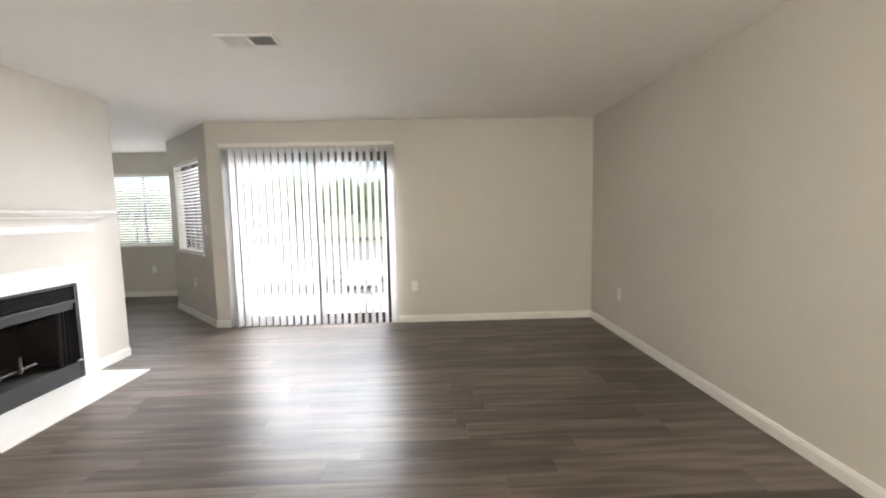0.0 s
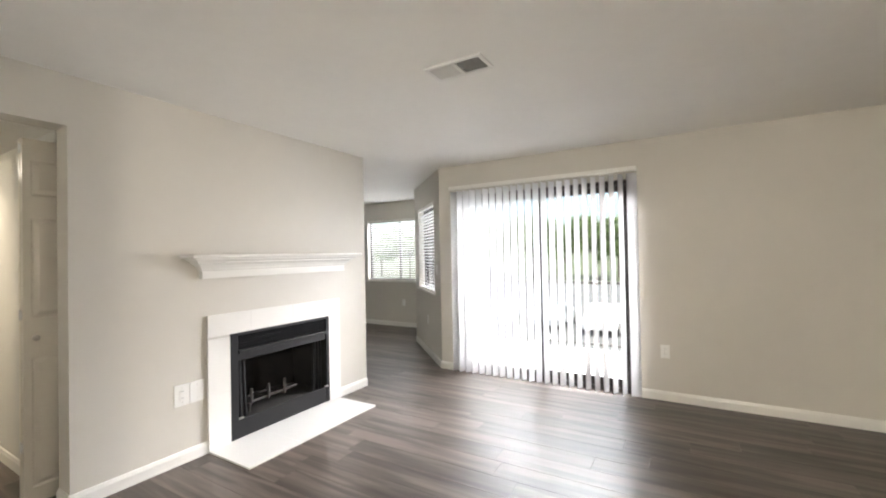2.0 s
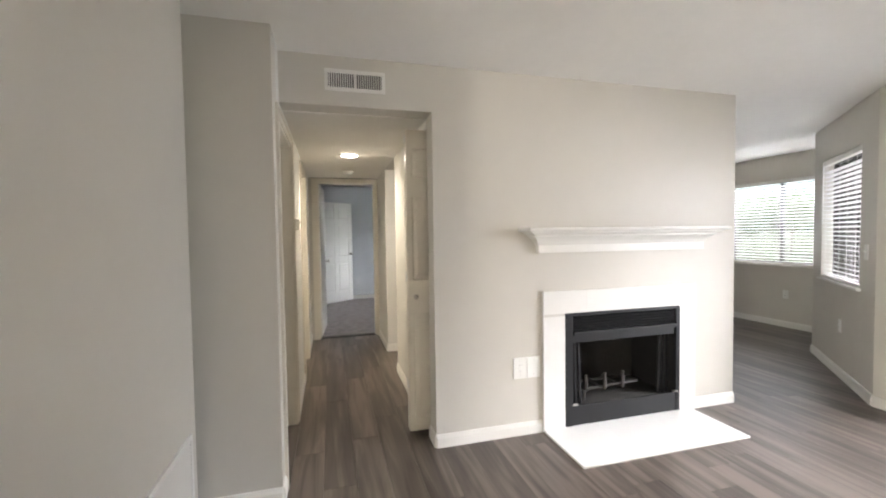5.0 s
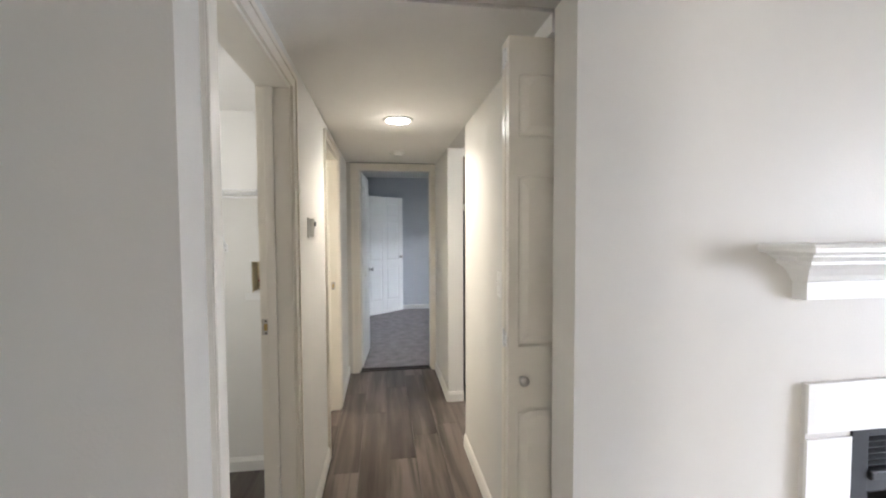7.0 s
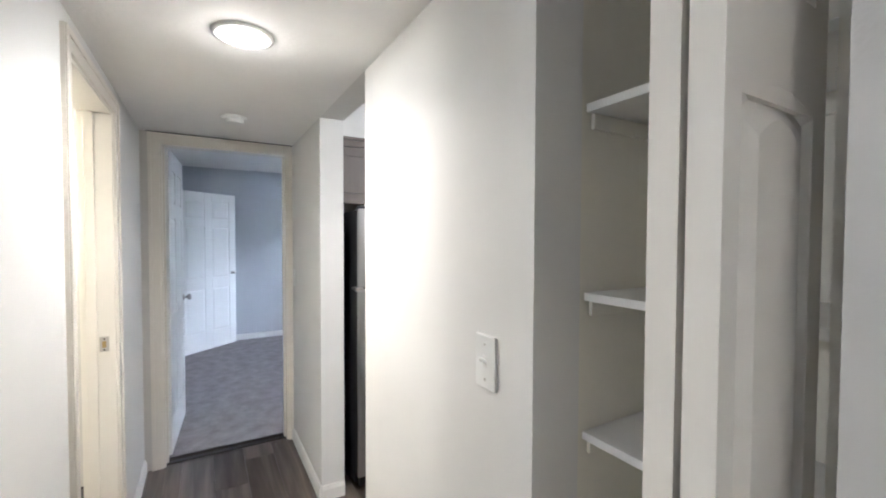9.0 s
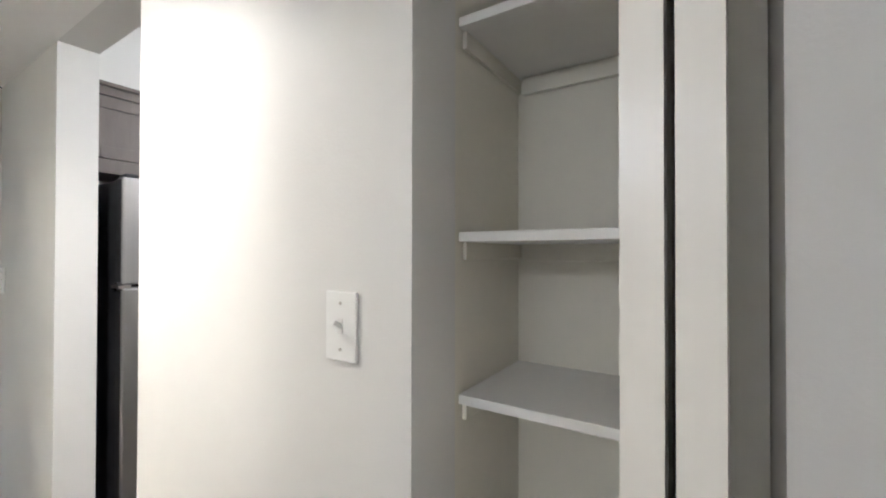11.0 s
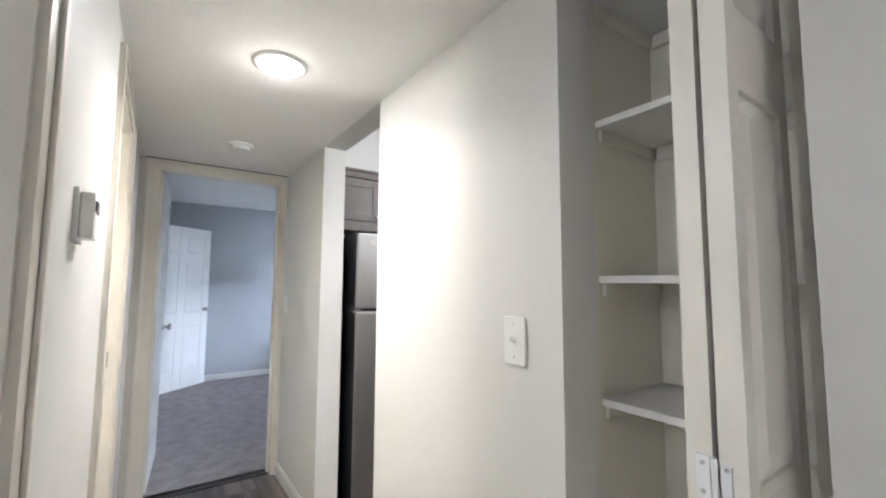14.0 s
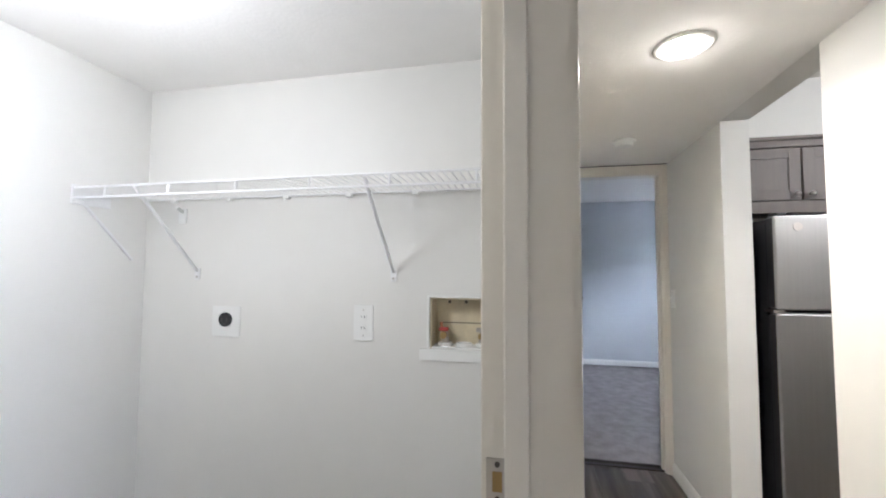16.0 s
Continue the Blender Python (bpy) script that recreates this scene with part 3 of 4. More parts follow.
# ---- electrical plates ----
def plate(kind, m, label, w=0.074, h=0.122):
    """A wall plate in the local xz plane, facing -y."""
    th = thing("light_switch" if kind == "switch" else "wall_outlet" if kind == "outlet" else "wall_plate", label, "switch" if kind == "switch" else "outlet", m=m)
    part("cover", boxes((-w / 2, -0.006, -h / 2, w / 2, 0, h / 2), bevel=0.0025), PLASTIC, th)
    if kind == "switch":
        part("slot", boxes((-0.006, -0.0072, -0.013, 0.006, -0.0062, 0.013)), VENT, th)
        part("toggle", cyl(bmesh.new(), (0, -0.005, 0.0), (0, -0.022, 0.010), 0.005, 8, 0.004), PLASTIC, th)
    if kind == "outlet":
        for s in (-1, 1):
            r = part("receptacle", cyl(bmesh.new(), (0, -0.005, s * 0.021), (0, -0.009, s * 0.021), 0.016, 16), PLASTIC, th)
            part("slot", boxes((-0.007, -0.0098, s * 0.021 - 0.002, -0.005, -0.0092, s * 0.021 + 0.007), (0.005, -0.0098, s * 0.021 - 0.002, 0.007, -0.0092, s * 0.021 + 0.007)), DARK, r)
    for s in (-1, 1):
        part("screw", cyl(bmesh.new(), (0, -0.005, s * h * 0.33 if kind != "outlet" else s * 0.0485), (0, -0.0075, s * h * 0.33 if kind != "outlet" else s * 0.0485), 0.003, 8), NICKEL, th)
    return th


plate("switch", pose(-4.586, 1.80, 1.208), "white toggle light switch on the hall wall")
plate("switch", pose(-6.905, 1.80, 1.20), "white toggle light switch beside the bedroom door")
plate("outlet", pose(-1.047, 5.20, 0.45), "white duplex outlet on the far wall")
plate("outlet", pose(1.14, 4.441, 0.438, 0, 0, -90), "white duplex outlet above the baseboard")
plate("outlet", pose(-3.83, 2.391, 0.462, 0, 0, 90), "white duplex outlet beside the fireplace", 0.098, 0.145)
plate("blank", pose(-3.83, 2.492, 0.462, 0, 0, 90), "blank white wall plate beside the fireplace", 0.098, 0.145)
plate("outlet", pose(-5.594, 7.36, 0.466), "white duplex outlet below the window")
plate("outlet", DIAG @ pose(0.764, 0, 0.477, 0, 0, 180), "white duplex outlet on the angled wall")
plate("switch", DIAG @ pose(0.179, 0, 1.19, 0, 0, 180), "white toggle light switch on the angled wall")
plate("outlet", pose(-5.335, 0.2155, 1.177, 0, 0, 90), "white outlet plate over the washer space", 0.08, 0.135)
dry = thing("dryer_outlet", "white dryer outlet plate with a round black socket", "outlet", m=pose(-5.335, -0.389, 1.165, 0, 0, 90))
part("cover", boxes((-0.066, -0.006, -0.063, 0.066, 0, 0.063), bevel=0.003), PLASTIC, dry)
sock = part("socket", cyl(bmesh.new(), (0.0, -0.004, 0.008), (0.0, -0.014, 0.008), 0.029, 20), DARK, dry, "round black socket")
part("slot", boxes((-0.014, -0.016, 0.0, -0.010, -0.0145, 0.018), (0.010, -0.016, 0.0, 0.014, -0.0145, 0.018), (-0.006, -0.016, -0.012, 0.006, -0.0145, -0.008)), VENTGREY, sock)

ther = thing("thermostat", "white plastic thermostat on the hall wall", "thermostat")
part("base", boxes((-4.8600, 0.90, 1.425, -4.7800, 0.908, 1.525), bevel=0.002), PLASTIC, ther)
part("cover", boxes((-4.8530, 0.908, 1.432, -4.7870, 0.930, 1.518), bevel=0.004), PLASTIC, ther)
part("display", boxes((-4.8430, 0.930, 1.482, -4.8100, 0.9315, 1.505)), VENTGREY, ther)
part("button", boxes((-4.8030, 0.930, 1.484, -4.7950, 0.933, 1.503), bevel=0.001), DARK, ther)


# ---- vents ----
def louvre(name, w, h, n, m, label, split=True, tilt=35, vertical=True):
    """A register in the local xz plane, facing -y."""
    th = thing(name, label, "vent", m=m)
    b = 0.022
    part("frame", boxes((-w / 2, -0.010, -h / 2, w / 2, 0, -h / 2 + b), (-w / 2, -0.010, h / 2 - b, w / 2, 0, h / 2), (-w / 2, -0.010, -h / 2 + b, -w / 2 + b, 0, h / 2 - b),
                        (w / 2 - b, -0.010, -h / 2 + b, w / 2, 0, h / 2 - b), *([(-0.009, -0.0095, -h / 2 + b, 0.009, 0, h / 2 - b)] if split else []), bevel=0.002), VENT, th)
    # dark sheet gives the shade between the slats by its colour
    part("gap_shade_backing", boxes((-w / 2 + 0.004, -0.0015, -h / 2 + 0.004, w / 2 - 0.004, 0.0, h / 2 - 0.004)), VENTGREY, th)
    a = w - 2 * b
    for k in range(n):
        bm = bmesh.new()
        if vertical:
            x = -a / 2 + a * (k + 0.5) / n
            if split and abs(x) < 0.012:
                continue
            vs = box(bm, -0.001, -0.004, -h / 2 + b, 0.001, 0.004, h / 2 - b)
            sg = 1 if x > 0 or not split else -1
            bmesh.ops.transform(bm, verts=vs, matrix=pose(x, -0.0055, 0, 0, 0, sg * tilt))
        else:
            z = -h / 2 + b + (h - 2 * b) * (k + 0.5) / n
            vs = box(bm, -w / 2 + b, -0.005, -0.001, w / 2 - b, 0.005, 0.001)
            bmesh.ops.transform(bm, verts=vs, matrix=pose(0, -0.0055, z, tilt))
        part("slat", bm, VENT, th)
    return th


louvre("wall_vent", 0.355, 0.127, 24, pose(-3.83, 1.33, 2.299, 0, 0, 90), "white metal air register above the hall opening")
louvre("ceiling_vent", 0.355, 0.19, 28, pose(-1.937, 2.937, 2.44, 90, 0, 0), "white metal register in the ceiling", tilt=42)
louvre("return_vent", 0.46, 0.42, 22, pose(-3.10, 0.544, 0.30, 0, 0, 180), "white return-air grille low on the wall", split=False, vertical=False, tilt=40)

smoke = thing("smoke_detector", "white round smoke detector on the hall ceiling", "smoke detector")
part("base", lathe(bmesh.new(), ((0.065, 0), (0.065, -0.012), (0.058, -0.016), (0.004, -0.017)), Matrix.Translation((-6.383, 1.39, HALL_H)), 28), PLASTIC, smoke, "", True)
part("cap", lathe(bmesh.new(), ((0.050, -0.017), (0.046, -0.034), (0.030, -0.038), (0.003, -0.039)), Matrix.Translation((-6.383, 1.39, HALL_H)), 28), PLASTIC, smoke)
dl = thing("recessed_lamp", "round recessed white LED ceiling lamp, switched on", "ceiling light")
bm = bmesh.new()
part("trim_ring", lathe(bm, ((0.095, 0), (0.093, -0.006), (0.080, -0.010), (0.076, -0.006), (0.010, -0.005)), Matrix.Translation((-5.338, 1.361, HALL_H)), 36), TRIM, dl, "", True)
part("lens", lathe(bmesh.new(), ((0.068, -0.0065), (0.064, -0.011), (0.004, -0.012)), Matrix.Translation((-5.338, 1.361, HALL_H)), 36), LED, dl, "glowing lens", True)


def globe_lamp(x, y, z, label):
    th = thing("ceiling_lamp", label, "ceiling light")
    part("canopy", lathe(bmesh.new(), ((0.07, 0), (0.07, -0.02), (0.05, -0.035), (0.004, -0.036)), Matrix.Translation((x, y, z)), 24), NICKEL, th, "", True)
    return th


globe_lamp(-4.415, -0.25, LAUN_H, "nickel ceiling lamp in the laundry")
globe_lamp(-6.165, -0.1, LAUN_H, "nickel ceiling lamp in the bathroom")
# unseen fixture made up for the kitchen fill light
globe_lamp(-5.065, 3.0, H, "assumed, unseen nickel ceiling lamp in the kitchen")
# unseen fixture made up for the entry fill light
globe_lamp(0.05, -1.0, H, "assumed, unseen nickel ceiling lamp by the entry")

# ---- fireplace ----
fp = thing("fireplace", "black metal gas fireplace insert, unlit, in a white tile surround", "fireplace")
FX = -3.83
part("firebox_back", boxes((-4.32, 2.76, 0.0, -4.30, 3.705, 0.82)), SOOT, fp, "sooty black firebox lining")
for y0, y1 in ((2.76, 2.775), (3.69, 3.705)):
    part("firebox_side", boxes((-4.30, y0, 0.0, FX - 0.001, y1, 0.815)), SOOT, fp)
part("firebox_top", boxes((-4.30, 2.775, 0.80, FX - 0.001, 3.69, 0.815)), SOOT, fp)
part("firebox_base", boxes((-4.30, 2.775, 0.0, FX - 0.03, 3.69, 0.12)), SOOT, fp)
part("frame", boxes((FX + 0.002, 2.728, 0.015, FX + 0.024, 2.790, 0.818), (FX + 0.002, 3.675, 0.015, FX + 0.024, 3.712, 0.818), (FX + 0.002, 2.790, 0.795, FX + 0.024, 3.675, 0.818), bevel=0.002), BLACK, fp)
part("bottom_panel", boxes((FX + 0.001, 2.791, 0.015, FX + 0.020, 3.674, 0.155), bevel=0.003), BLACK, fp)
part("hood", boxes((FX + 0.001, 2.791, 0.655, FX + 0.036, 3.674, 0.685), (FX - 0.02, 2.791, 0.60, FX + 0.012, 3.674, 0.654), bevel=0.006), BLACK, fp)
for k in range(5):
    z = 0.70 + k * 0.020
    bm = boxes((-0.012, 2.792, -0.0035, 0.012, 3.673, 0.0035), bevel=0.001)
    bmesh.ops.transform(bm, verts=bm.verts, matrix=pose(FX + 0.008, 0, z, 0, 28, 0))
    part("louvre", bm, BLACK, fp)
for y, s in ((2.80, 1), (3.665, -1)):
    bm = bmesh.new()
    for k in range(5):
        cyl(bm, (FX - 0.05 - 0.012 * (k % 2), y + s * (0.008 + 0.021 * k), 0.14), (FX - 0.05 - 0.012 * (k % 2), y + s * (0.006 + 0.017 * k), 0.60), 0.013, 8)
    part("mesh_curtain", bm, BLACK, fp, "gathered black mesh curtain")
    part("pull", boxes((FX + 0.012, y - 0.012, 0.158, FX + 0.026, y + 0.03, 0.170), bevel=0.002), NICKEL, fp)
grate = part("grate", bmesh.new(), IRON, fp, "grey iron log grate")
for k in range(3):
    y = 2.98 + 0.16 * k
    part("prong", cyl(cyl(bmesh.new(), (-3.93, y, 0.20), (-3.93, y, 0.32), 0.012, 8), (-3.93, y, 0.20), (-4.18, y, 0.20), 0.011, 8), IRON, grate)
part("bar", cyl(cyl(cyl(bmesh.new(), (-3.95, 2.94, 0.205), (-3.95, 3.44, 0.225), 0.011, 8), (-4.15, 2.94, 0.19), (-4.15, 3.42, 0.19), 0.011, 8), (-3.93, 2.96, 0.12), (-3.93, 2.96, 0.21), 0.010, 8), IRON, grate)
part("ash_bed", boxes((-4.28, 2.80, 0.121, -3.87, 3.66, 0.135), bevel=0.006), IRON, fp)

sur = thing("fireplace_surround", "white tiled fireplace surround with fine joints", "surround", kind="structure")
part("grout_bed", boxes((FX, 2.561, 0.0, FX + 0.016, 2.728, 0.975), (FX, 3.712, 0.0, FX + 0.016, 3.853, 0.975), (FX, 2.728, 0.818, FX + 0.016, 3.712, 0.975)), GROUT, sur)
tiles = [(2.56, 2.728, 0.0, 0.40), (2.56, 2.728, 0.40, 0.80), (3.712, 3.855, 0.0, 0.40), (3.712, 3.855, 0.40, 0.80),
         (2.56, 2.90, 0.80, 0.977), (2.90, 3.30, 0.818, 0.977), (3.30, 3.70, 0.818, 0.977), (3.70, 3.855, 0.80, 0.977)]
for a, b, c, e in tiles:
    if a == 2.56 and b == 2.90:
        bm = boxes((FX + 0.014, a, 0.818, FX + 0.024, b - 0.001, e), bevel=0.0015)
    else:
        bm = boxes((FX + 0.014, a, c + 0.0005, FX + 0.024, b - 0.001, e), bevel=0.0015)
    part("tile", bm, TILE, sur)
hearth = thing("hearth", "flat white tiled hearth slab on the floor", "hearth", kind="structure")
part("grout_bed", boxes((-3.828, 2.561, 0.0005, -3.345, 3.823, 0.009)), GROUT, hearth)
for k in range(3):
    y0 = 2.56 + k * 0.4217
    part("tile", boxes((-3.829, y0, 0.007, -3.343, y0 + 0.4207, 0.014), bevel=0.0015), TILE, hearth)

bm = bmesh.new()
prof = ((0, 1.245), (0, 1.298), (0.008, 1.304), (0.014, 1.318), (0.030, 1.338), (0.052, 1.352), (0.060, 1.356), (0.060, 1.364), (0.085, 1.378), (0.092, 1.380), (0.092, 1.386), (0.118, 1.388), (0.126, 1.395), (0.127, 1.406), (0.120, 1.415))
rings = [[bm.verts.new(v) for v in ((FX, 2.515 - o, z), (FX + 0.045 + o, 2.515 - o, z), (FX + 0.045 + o, 3.905 + o, z), (FX, 3.905 + o, z))] for o, z in prof]
for a, b in zip(rings, rings[1:]):
    for k in range(4):
        bm.faces.new((a[k], a[(k + 1) % 4], b[(k + 1) % 4], b[k]))
bm.faces.new(rings[0])
bm.faces.new(rings[-1])
tagged(new("mantel_shelf", mesh_of("mantel_shelf", bm, TRIM)), "white moulded mantel shelf above the fireplace", "mantel")

# ---- sliding door and its vertical blinds ----
sd = thing("sliding_door", "dark bronze aluminium sliding glass door, closed", "door", kind="structure")
part("door_frame", boxes((-3.20, 5.24, 0, -3.155, 5.33, 2.08), (-1.345, 5.24, 0, -1.30, 5.33, 2.08), (-3.155, 5.24, 2.035, -1.345, 5.33, 2.08), (-3.155, 5.24, 0.0, -1.345, 5.33, 0.035), bevel=0.002), BRONZE, sd)
for x0, x1, y in ((-3.155, -2.205, 5.255), (-2.245, -1.345, 5.292)):
    pn = part("sash", boxes((x0, y, 0.036, x0 + 0.05, y + 0.03, 2.034), (x1 - 0.05, y, 0.036, x1, y + 0.03, 2.034), (x0 + 0.05, y, 1.975, x1 - 0.05, y + 0.03, 2.034), (x0 + 0.05, y, 0.036, x1 - 0.05, y + 0.03, 0.115), bevel=0.002), BRONZE, sd)
    g = part("pane", boxes((x0 + 0.05, y + 0.012, 0.115, x1 - 0.05, y + 0.018, 1.975)), GLASS, pn)
    g.visible_shadow = False
part("handle", boxes((-3.14, 5.228, 0.90, -3.115, 5.254, 1.14), (-3.145, 5.246, 0.93, -3.11, 5.255, 1.11), bevel=0.004), BRONZE, sd, "black pull handle")

vb = thing("vertical_blinds", "white vertical vane blinds, half open, over the sliding door", "blinds")
part("headrail", boxes((-3.25, 5.085, 2.135, -1.245, 5.125, 2.175), (-3.25, 5.125, 2.145, -3.23, 5.20, 2.165), (-1.265, 5.125, 2.145, -1.245, 5.20, 2.165), bevel=0.003), TRIM, vb)
NV = 24
bm = bmesh.new()
cols = 5
gv = []
for k in range(cols):
    u = (k / (cols - 1) - 0.5) * 0.089
    arc = 0.006 * (1 - (2 * k / (cols - 1) - 1) ** 2)
    gv.append([bm.verts.new((u, arc, z)) for z in (0.025, 0.7, 1.4, 2.115)])
for a, b in zip(gv, gv[1:]):
    for k in range(3):
        bm.faces.new((a[k], b[k], b[k + 1], a[k + 1]))
bmesh.ops.solidify(bm, geom=bm.faces[:], thickness=0.0012)
vane_mesh = mesh_of("vane", bm, VANE, True)
for k in range(NV):
    v = new("vane", vane_mesh)
    v.parent = vb
    x = -3.20 + k * (1.90 / (NV - 1))
    v.matrix_local = pose(x, 5.105, 0.0, 0, 0, 90 - VANE_TURN + random.uniform(-3, 3)) if k < NV - 1 else pose(-1.285, 5.105, 0, 0, 0, 8)
    part("clip", boxes((x - 0.004, 5.10, 2.112, x + 0.004, 5.11, 2.136)), PLASTIC, v)


# ---- windows with slatted blinds ----
def blind_window(name, w, z0, z1, m, depth, label):
    """Window in the local xz plane: x from 0 to w, room side at y = 0 towards -y, outside at +depth."""
    th = thing(name, label, "window", m=m, kind="structure")
    fr = part("window_frame", boxes((0, depth - 0.06, z0, 0.04, depth - 0.01, z1), (w - 0.04, depth - 0.06, z0, w, depth - 0.01, z1), (0.04, depth - 0.06, z1 - 0.04, w - 0.04, depth - 0.01, z1), (0.04, depth - 0.06, z0, w - 0.04, depth - 0.01, z0 + 0.04), (w / 2 - 0.022, depth - 0.055, z0 + 0.04, w / 2 + 0.022, depth - 0.012, z1 - 0.04), bevel=0.002), BRONZE, th)
    for a, b in ((0.04, w / 2 - 0.022), (w / 2 + 0.022, w - 0.04)):
        g = part("pane", boxes((a, depth - 0.036, z0 + 0.04, b, depth - 0.030, z1 - 0.04)), GLASS, fr)
        g.visible_shadow = False
    part("window_sill", boxes((-0.03, -0.028, z0 - 0.022, w + 0.03, depth - 0.06, z0 - 0.001), bevel=0.003), TRIM, th)
    bl = thing(name + "_blind", "white horizontal slat blind, lowered with slats open", "blinds", "slatted window blinds", m=m)
    bl.name = "slat_blind"
    part("headrail", boxes((0.01, 0.004, z1 - 0.05, w - 0.01, 0.05, z1 - 0.002), bevel=0.003), TRIM, bl)
    part("bottom_rail", boxes((0.012, 0.008, z0 + 0.006, w - 0.012, 0.052, z0 + 0.024), bevel=0.004), TRIM, bl)
    bm = bmesh.new()
    vs = box(bm, 0.012, -0.024, -0.0012, w - 0.012, 0.024, 0.0012)
    bmesh.ops.transform(bm, verts=vs, matrix=pose(0, 0, 0, SLAT_TILT))
    sm = mesh_of("slat", bm, SLAT)
    n = int((z1 - z0 - 0.09) / 0.043)
    for k in range(n):
        s = new("slat", sm)
        s.parent = bl
        s.matrix_local = pose(0, 0.03, z0 + 0.045 + k * 0.043 + random.uniform(-0.001, 0.001))
    for x in (0.12, w / 2, w - 0.12):
        part("ladder_cord", cyl(cyl(bmesh.new(), (x, 0.004, z0 + 0.02), (x, 0.004, z1 - 0.04), 0.0014, 6), (x, 0.056, z0 + 0.02), (x, 0.056, z1 - 0.04), 0.0014, 6), TRIM, bl)
    part("tilt_wand", cyl(bmesh.new(), (0.06, -0.006, z1 - 0.05), (0.06, -0.006, z1 - 0.65), 0.004, 8), PLASTIC, bl)


blind_window("window_1", 1.53, 0.88, 2.09, pose(-6.49, 7.36, 0), 0.14, "wide dark-framed window with a white sill")
blind_window("window_2", 1.06, 0.88, 2.08, DIAG @ pose(1.38, 0, 0, 0, 0, 180), 0.15, "dark-framed window in the angled wall")
blind_window("window_3", 1.8, 0.85, 2.10, pose(-9.665, 4.5, 0), 0.12, "bedroom window with a white sill")

# ---- kitchen glimpse ----
fr = thing("refrigerator", "stainless steel top-freezer refrigerator with black sides", "refrigerator")
part("body", boxes((-6.865, 2.0, 0.03, -6.17, 2.72, 1.645), bevel=0.006), FRIDGE_BLACK, fr)
for z0, z1, hz in ((0.09, 1.185, (0.62, 1.15)), (1.20, 1.655, (1.23, 1.60))):
    dr = part("door", boxes((-6.165, 1.998, z0, -6.1, 2.722, z1), bevel=0.010), STEEL, fr, "brushed stainless door")
    part("door_edge", boxes((-6.163, 1.9965, z0 + 0.01, -6.11, 1.9995, z1 - 0.01)), FRIDGE_BLACK, dr)
    part("handle", boxes((-6.097, 2.655, hz[0], -6.065, 2.680, hz[1]), bevel=0.008), STEEL, dr)
part("toe_grille", boxes((-6.175, 2.02, 0.02, -6.14, 2.70, 0.085)), DARK, fr)
part("hinge_cover", boxes((-6.165, 2.01, 1.656, -6.095, 2.05, 1.668), bevel=0.003), FRIDGE_BLACK, fr)
part("middle_hinge", boxes((-6.175, 1.985, 1.186, -6.095, 2.03, 1.199)), NICKEL, fr)
part("badge", cyl(bmesh.new(), (-6.101, 2.10, 1.60), (-6.097, 2.10, 1.60), 0.020, 20), NICKEL, fr, "plain oval metal badge")
for y in (2.06, 2.66):
    for x in (-6.785, -6.225):
        part("foot", cyl(bmesh.new(), (x, y, 0.0), (x, y, 0.035), 0.02, 10), RUBBER, fr)

cab = thing("wall_cabinet", "taupe-stained wooden cabinet above the refrigerator", "cabinet")
part("body", boxes((-6.975, 1.94, 1.745, -6.39, 2.62, 2.085)), CAB, cab)
part("face_frame", boxes((-6.39, 1.938, 2.060, -6.365, 2.622, 2.10), (-6.41, 1.936, 1.70, -6.365, 2.624, 1.765), bevel=0.003), CAB, cab)
part("crown", boxes((-6.39, 1.936, 2.10, -6.35, 2.624, 2.118), bevel=0.004), CAB, cab)
for y0, y1, ky in ((1.95, 2.275, 2.245), (2.285, 2.61, 2.315)):
    dr = part("door", boxes((-6.389, y0, 1.77, -6.375, y1, 2.055)), CAB, cab)
    part("door_frame", boxes((-6.375, y0, 1.77, -6.367, y0 + 0.055, 2.055), (-6.375, y1 - 0.055, 1.77, -6.367, y1, 2.055), (-6.375, y0 + 0.055, 1.77, -6.367, y1 - 0.055, 1.825), (-6.375, y0 + 0.055, 2.0, -6.367, y1 - 0.055, 2.055), bevel=0.0015), CAB, dr)
    part("knob", ball(cyl(bmesh.new(), (-6.367, ky, 1.80), (-6.35, ky, 1.80), 0.006, 10), (-6.343, ky, 1.80), 0.014), NICKEL, dr, "nickel knob", True)
solid("soffit", boxes((-6.985, 1.93, 2.118, -6.385, 4.15, H)), PAINT_WHITE, "cream painted soffit above the kitchen cabinets", "soffit")

# ---- laundry ----
ck = thing("wall_clip", "small white plastic shelf clip on the laundry wall", "clip")
part("plate", boxes((-5.335, -0.640, 1.575, -5.329, -0.602, 1.640), bevel=0.003), PLASTIC, ck)
part("hook", cyl(bmesh.new(), (-5.330, -0.621, 1.625), (-5.300, -0.621, 1.640), 0.007, 10), PLASTIC, ck)
ws = thing("wire_shelf", "white coated wire shelf on the laundry wall", "shelf")
SZ = 1.678
part("front_wire", cyl(cyl(bmesh.new(), (-5.03, -0.80, SZ), (-5.03, 0.77, SZ), 0.0042, 8), (-5.025, -0.80, SZ - 0.040), (-5.025, 0.77, SZ - 0.040), 0.0042, 8), WIRE, ws)
part("back_wire", cyl(cyl(bmesh.new(), (-5.32, -0.80, SZ), (-5.32, 0.77, SZ), 0.0042, 8), (-5.175, -0.80, SZ - 0.004), (-5.175, 0.77, SZ - 0.004), 0.003, 8), WIRE, ws)
for k in range(62):
    y = -0.79 + k * 0.0254
    part("cross_wire", cyl(bmesh.new(), (-5.323, y, SZ + 0.004), (-5.03, y, SZ + 0.004), 0.0017, 6), WIRE, ws)
